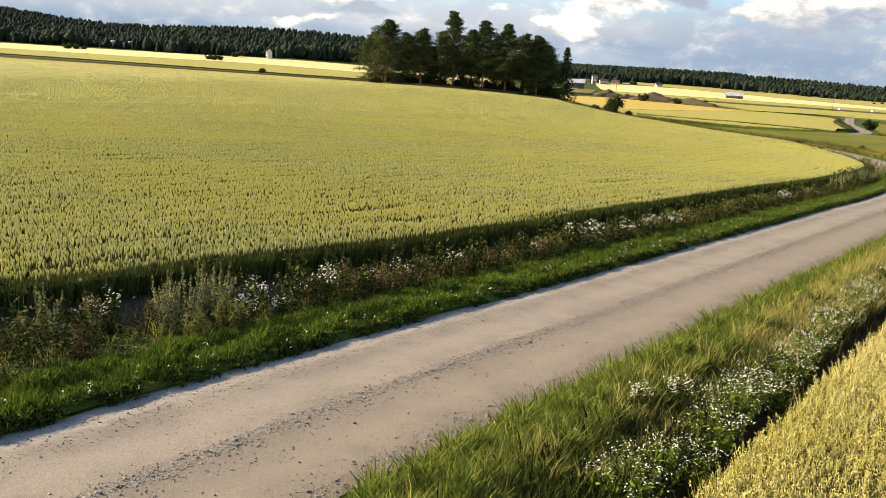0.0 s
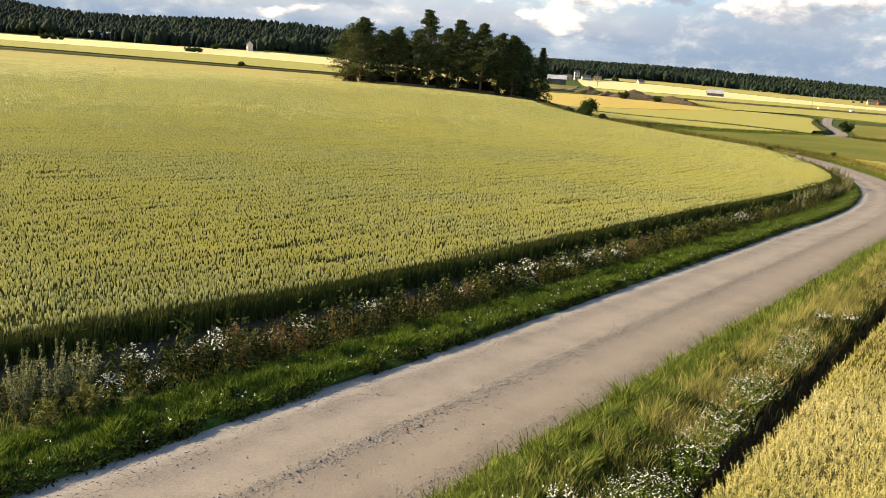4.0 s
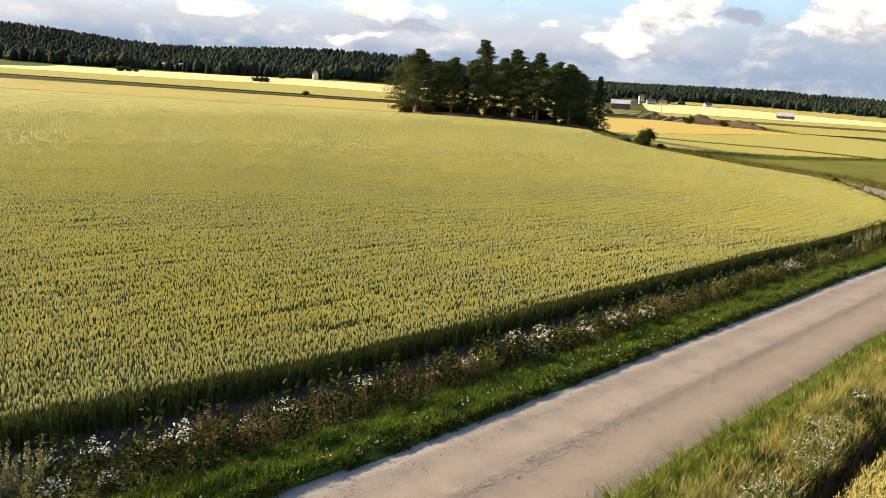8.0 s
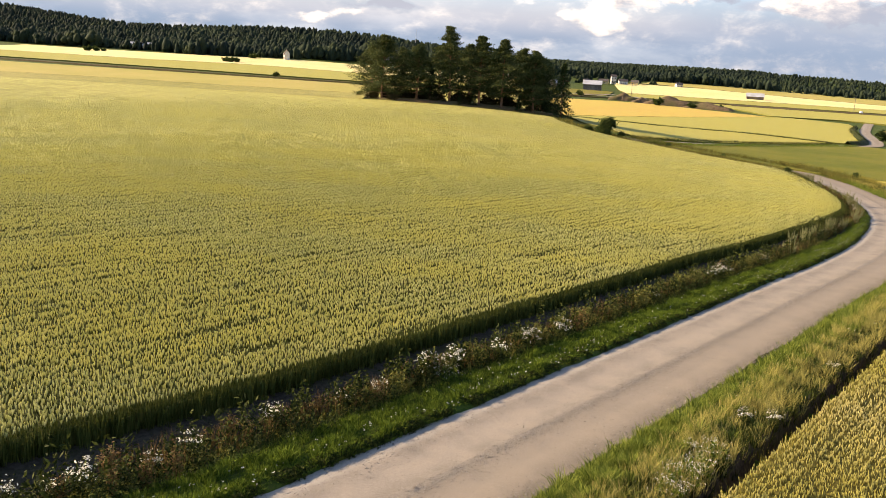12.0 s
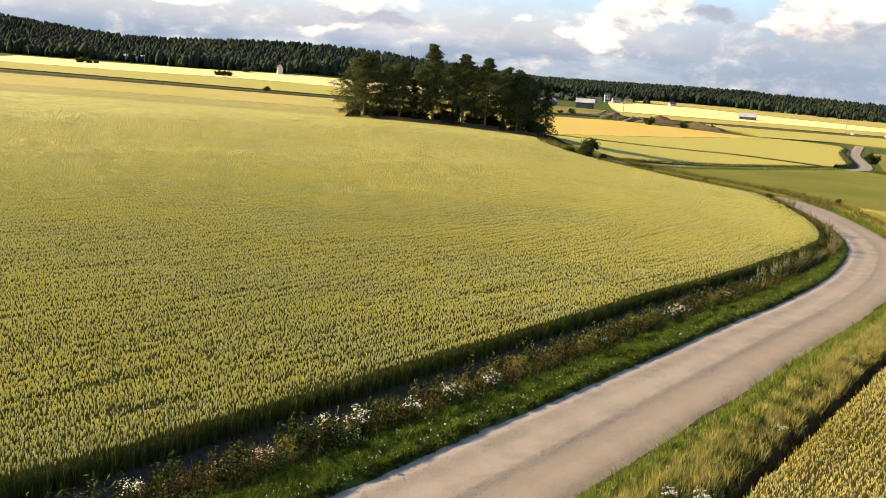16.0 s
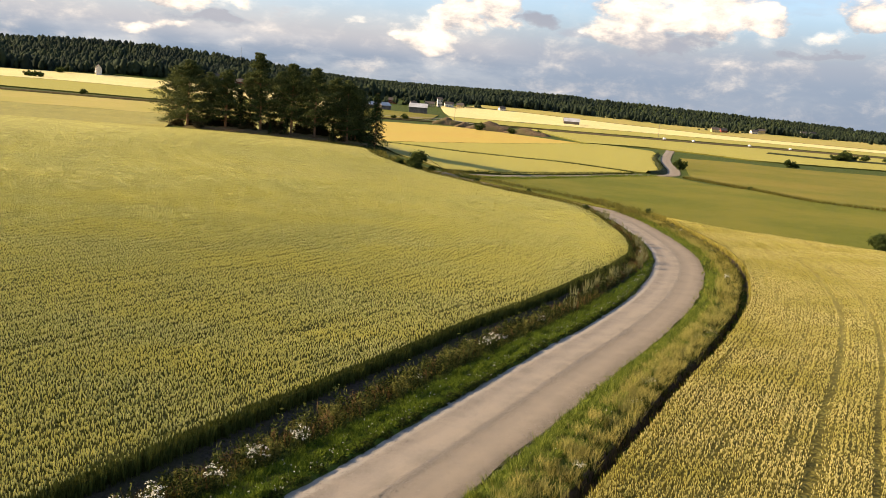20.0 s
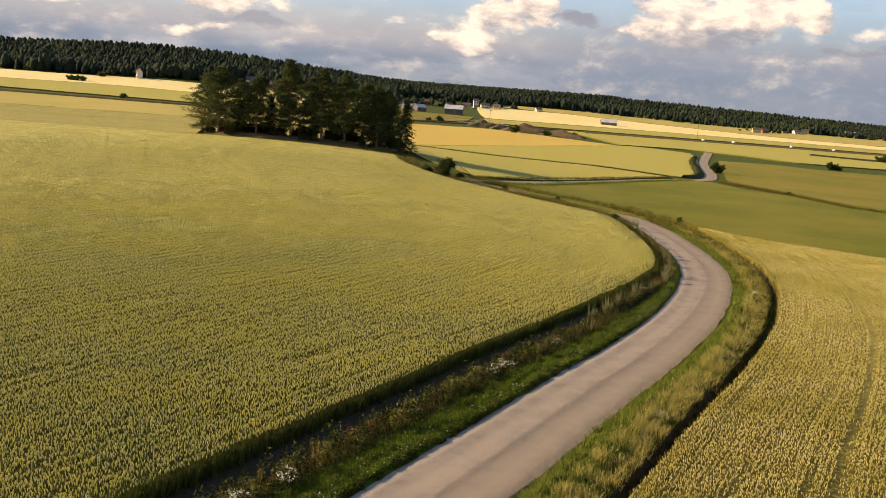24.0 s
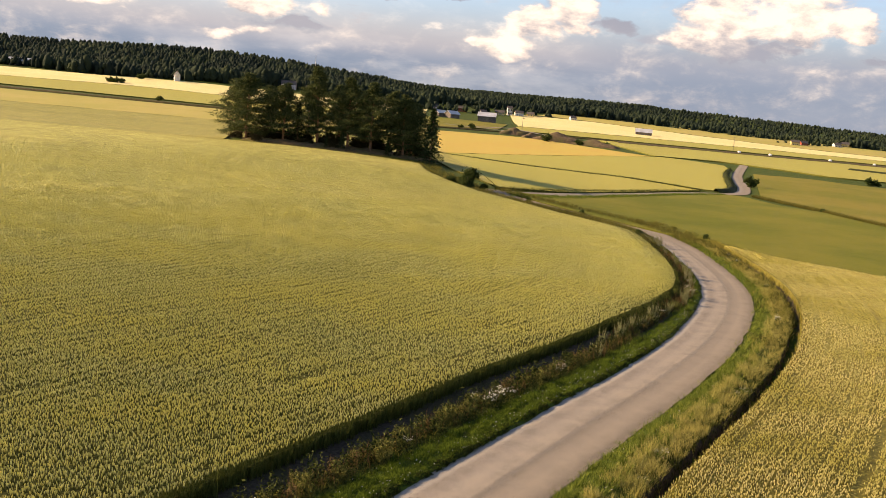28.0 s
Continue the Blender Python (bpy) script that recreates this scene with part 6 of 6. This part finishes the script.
def mound(rng, long, deep, high, label):
    """A heap of dug earth, lumpy and steep."""
    u, v = np.meshgrid(np.linspace(-1, 1, 26), np.linspace(-1, 1, 16))
    r = np.clip(1 - u**2, 0, 1) * np.clip(1 - v**2, 0, 1)
    z = high * r**0.6 * (0.75 + 0.25 * np.sin(5 * u + 2) * np.cos(3 * v)) + rng.uniform(-0.08, 0.12, u.shape) * high * (r > 0) - 0.3
    verts = np.stack([u * long / 2, v * deep / 2, z], -1).reshape(-1, 3)
    return tagged(new("earth_mound", fast_mesh("earth_mound", verts, [sheet_faces(16, 26)], EARTH, False)), label, "earth mound", "earth mounds by the highway")


for x, y, long, deep, high, turn in [(52, 412, 27, 9, 4.6, -12), (68, 402, 24, 8, 3.4, -24), (32, 434, 17, 8, 4.0, -6), (40, 424, 11, 6, 2.8, 5)]:
    heap = mound(rng, long, deep, high, "heap of brown dug earth with grass on it")
    heap.matrix_basis = Matrix.Translation((x, y, float(land(x, y)))) @ Matrix.Rotation(radians(turn), 4, "Z")
tagged(ribbon("site_road", curve([(10, 466), (22, 476), (33, 484), (50, 452), (66, 424), (80, 407)], 2.0), sides(curve([(10, 466), (22, 476), (33, 484), (50, 452), (66, 424), (80, 407)], 2.0)),
              [-2.0, 0, 2.0], [0.55, 0.6, 0.55], GRAVEL), "pale gravel track past the earth mounds", "road", kind="structure")

track = curve([(-4, 462), (6, 459), (16, 457), (27, 452), (38, 446)], 2.0)
tagged(ribbon("farm_track", track, sides(track), [-1.9, 0, 1.9], [0.75, 0.85, 0.75], GRAVEL), "pale gravel farm track below the barns", "road", kind="structure")


def bale(rng):
    """A plastic-wrapped round bale lying on its side."""
    bm = bmesh.new()
    bmesh.ops.create_cone(bm, cap_ends=True, segments=16, radius1=0.75, radius2=0.75, depth=1.3)
    bmesh.ops.bevel(bm, geom=[e for e in bm.edges if e.calc_face_angle(0) > 1.0], offset=0.12, segments=2, affect="EDGES")
    bmesh.ops.rotate(bm, matrix=Matrix.Rotation(math.pi / 2, 3, "X"), verts=bm.verts)
    return from_bm("hay_bale", bm, WRAP, True)


pattern = bale(rng)
for x, y in [(157, 460.5), (175, 463), (209.9, 467), (236, 470)]:
    ob = tagged(new("hay_bale", pattern), "white plastic-wrapped round hay bale in the field", "hay bale", "wrapped hay bales")
    ob.matrix_basis = Matrix.Translation((x, y, float(land(x, y)) + 1.2)) @ Matrix.Rotation(rng.uniform(0, 3), 4, "Z")


def pole(tall):
    """A wooden utility pole with a crossarm and insulators."""
    thing = empty_thing("utility_pole", Matrix(), "grey wooden utility pole with a crossarm", "utility pole", "utility poles in the valley")
    v, f = tube([(0, 0, -0.8), (0, 0, tall / 2), (0, 0, tall)], [0.12, 0.10, 0.08], 8)
    part("pole", fast_mesh("pole", v, [f], WOOD), thing)
    bm = bmesh.new()
    box_bm(bm, -0.9, -0.06, tall - 0.6, 0.9, 0.06, tall - 0.45)
    part("crossarm", from_bm("crossarm", bm, WOOD), thing)
    for x in (-0.8, 0, 0.8):
        v, f = tube([(x, 0, tall - 0.45), (x, 0, tall - 0.25)], [0.05, 0.04], 6)
        part("insulator", fast_mesh("insulator", v, [f], DARK_GLASS), thing)
    return thing


first = pole(9.0)
for n, (x, y) in enumerate([(36, 442), (160, 480), (-60, 440)]):
    m = Matrix.Translation((x, y, float(land(x, y)))) @ Matrix.Rotation(0.5, 4, "Z")
    if n:
        copy_thing(first, m)
    else:
        first.matrix_basis = m
mast = empty_thing("radio_mast", Matrix.Translation((-151, 900, float(land(-151, 900)))), "thin grey radio mast above the forest", "mast")
v, f = tube([(0, 0, -1), (0, 0, 8), (0, 0, 16)], [0.35, 0.28, 0.15], 6)
part("mast", fast_mesh("mast", v, [f], TIN_ROOF), mast)


# ---- the far road's verges ----
rng = np.random.default_rng(51)
turn = int(np.argmax(FAR_ROAD[:, 1] > 216))
p = along(rng, 2600, 2.0, 4.2, 4, turn, FAR_ROAD, FAR_RIGHT)
grow("far_road_grass", rng, p, 0, tall_blades, GRASS, "rough grass hiding the far road's edge", "grass", rng.uniform(0.8, 1.5, len(p)))
p = along(rng, 1800, -4.5, -2.2, 4, turn, FAR_ROAD, FAR_RIGHT)
grow("far_road_weeds", rng, p, 0, tall_blades, WEED, "dark weeds on the far road's bank", "weeds", rng.uniform(0.9, 1.6, len(p)))
BANK = material("dark_bank_grass", speckled((0.018, 0.026, 0.007), (0.050, 0.056, 0.014), 1.2, 0.2, (0.035, 0.032, 0.012), bump=0.15))
stretch = slice(turn + 4, int(np.argmax(FAR_ROAD[:, 1] > 322)))
tagged(ribbon("road_bank", FAR_ROAD[stretch], FAR_RIGHT[stretch], [-4.6, -3.9, -3.4, -2.8, -2.1], [0.25, 1.0, 0.95, 0.45, -0.05], BANK, 0.1), "steep grassy bank beside the far road", "embankment", kind="structure")
p = along(rng, 900, -5.0, -2.6, turn + 4, stretch.stop, FAR_ROAD, FAR_RIGHT)
z = np.interp(beside(FAR_ROAD, FAR_RIGHT, p[:, 0], p[:, 1])[0], [-4.6, -3.9, -3.4, -2.8, -2.1], [0.25, 1.0, 0.95, 0.45, -0.05])
grow("bank_grass", rng, p, z, tall_blades, WEED, "dark grass on the steep bank", "grass", rng.uniform(0.6, 1.2, len(p)))
# the strip between two yellow fields and the ditch across the green ones
for name, points, mat, count, tall in (("field_strip", [(-4, 269.6), (21, 252.8), (40.5, 245.8), (52.5, 240.5), (67, 222)], WEED, 4200, 1.1), ("ditch_strip", [(79, 215), (82, 200), (83.5, 184), (85, 165), (90, 156), (120, 134), (151, 111)], TUFT, 6500, 1.4),
                                      ("crest_grass", [(36, 121), (40, 115.5), (46, 108.5), (56, 100.8), (74, 89.5)], TUFT, 900, 0.9)):
    line = curve(points, 1.0)
    p = along(rng, count, -1.0, 1.0, 0, len(line), line, sides(line))
    grow(name, rng, p, 0, tall_blades, mat, "strip of rough grass between two fields", "grass", rng.uniform(0.7, 1.3, len(p)) * tall)

# dry pale grass between the wheat and the knoll's litter
line = curve([(-56, 170.6), (-44, 170.4), (-30, 170.2), (-16, 169.6), (-8, 167.6), (-5, 164)], 1.0)
p = along(rng, 1500, -0.9, 0.9, 0, len(line), line, sides(line))
grow("knoll_grass", rng, p, 0.15, tall_blades, HAY_GRASS, "pale dry grass between the wheat and the pines", "grass", rng.uniform(0.9, 1.5, len(p)))

# hummocks of rough grass where the road bends away
line = curve([(-5, 172), (-2.5, 160), (3, 148.5), (7, 148)], 0.5)
middle = np.concatenate([along(rng, 60, -2.5, 3.0, 0, len(line), line, sides(line)), along(rng, 40, 5.5, 6.3, BEND + 30, LAST), along(rng, 46, 3.2, 7.5, LAST - 24, LAST + 26), along(rng, 34, -4.8, -2.6, LAST - 16, LAST + 30), along(rng, 30, 3.4, 6.0, BEND + 10, LAST)])
for mat, tone in ((WEED, "dark"), (HAY_GRASS, "yellowed"), (TUFT, "olive")):
    p = np.repeat(middle, 9, 0) + rng.normal(0, 0.55, (9 * len(middle), 2))
    grow("rough_grass", rng, p, 0, tall_blades, mat, f"{tone} hummocks of rough grass at the road's bend", "grass", rng.uniform(0.8, 1.7, len(p)))

# a dark overgrown bank round the hollow in the right-hand field
hollow = curve([(188, 396), (200, 386), (222, 378), (250, 376), (300, 384), (350, 390)], 2.0)
tagged(ribbon("hollow_bank", hollow, sides(hollow), [-4.5, -2.0, 1.5, 4.5], [0.4, 1.1, 1.1, 0.4], BANK, 0.5), "dark overgrown bank round a hollow in the field", "embankment", kind="structure")
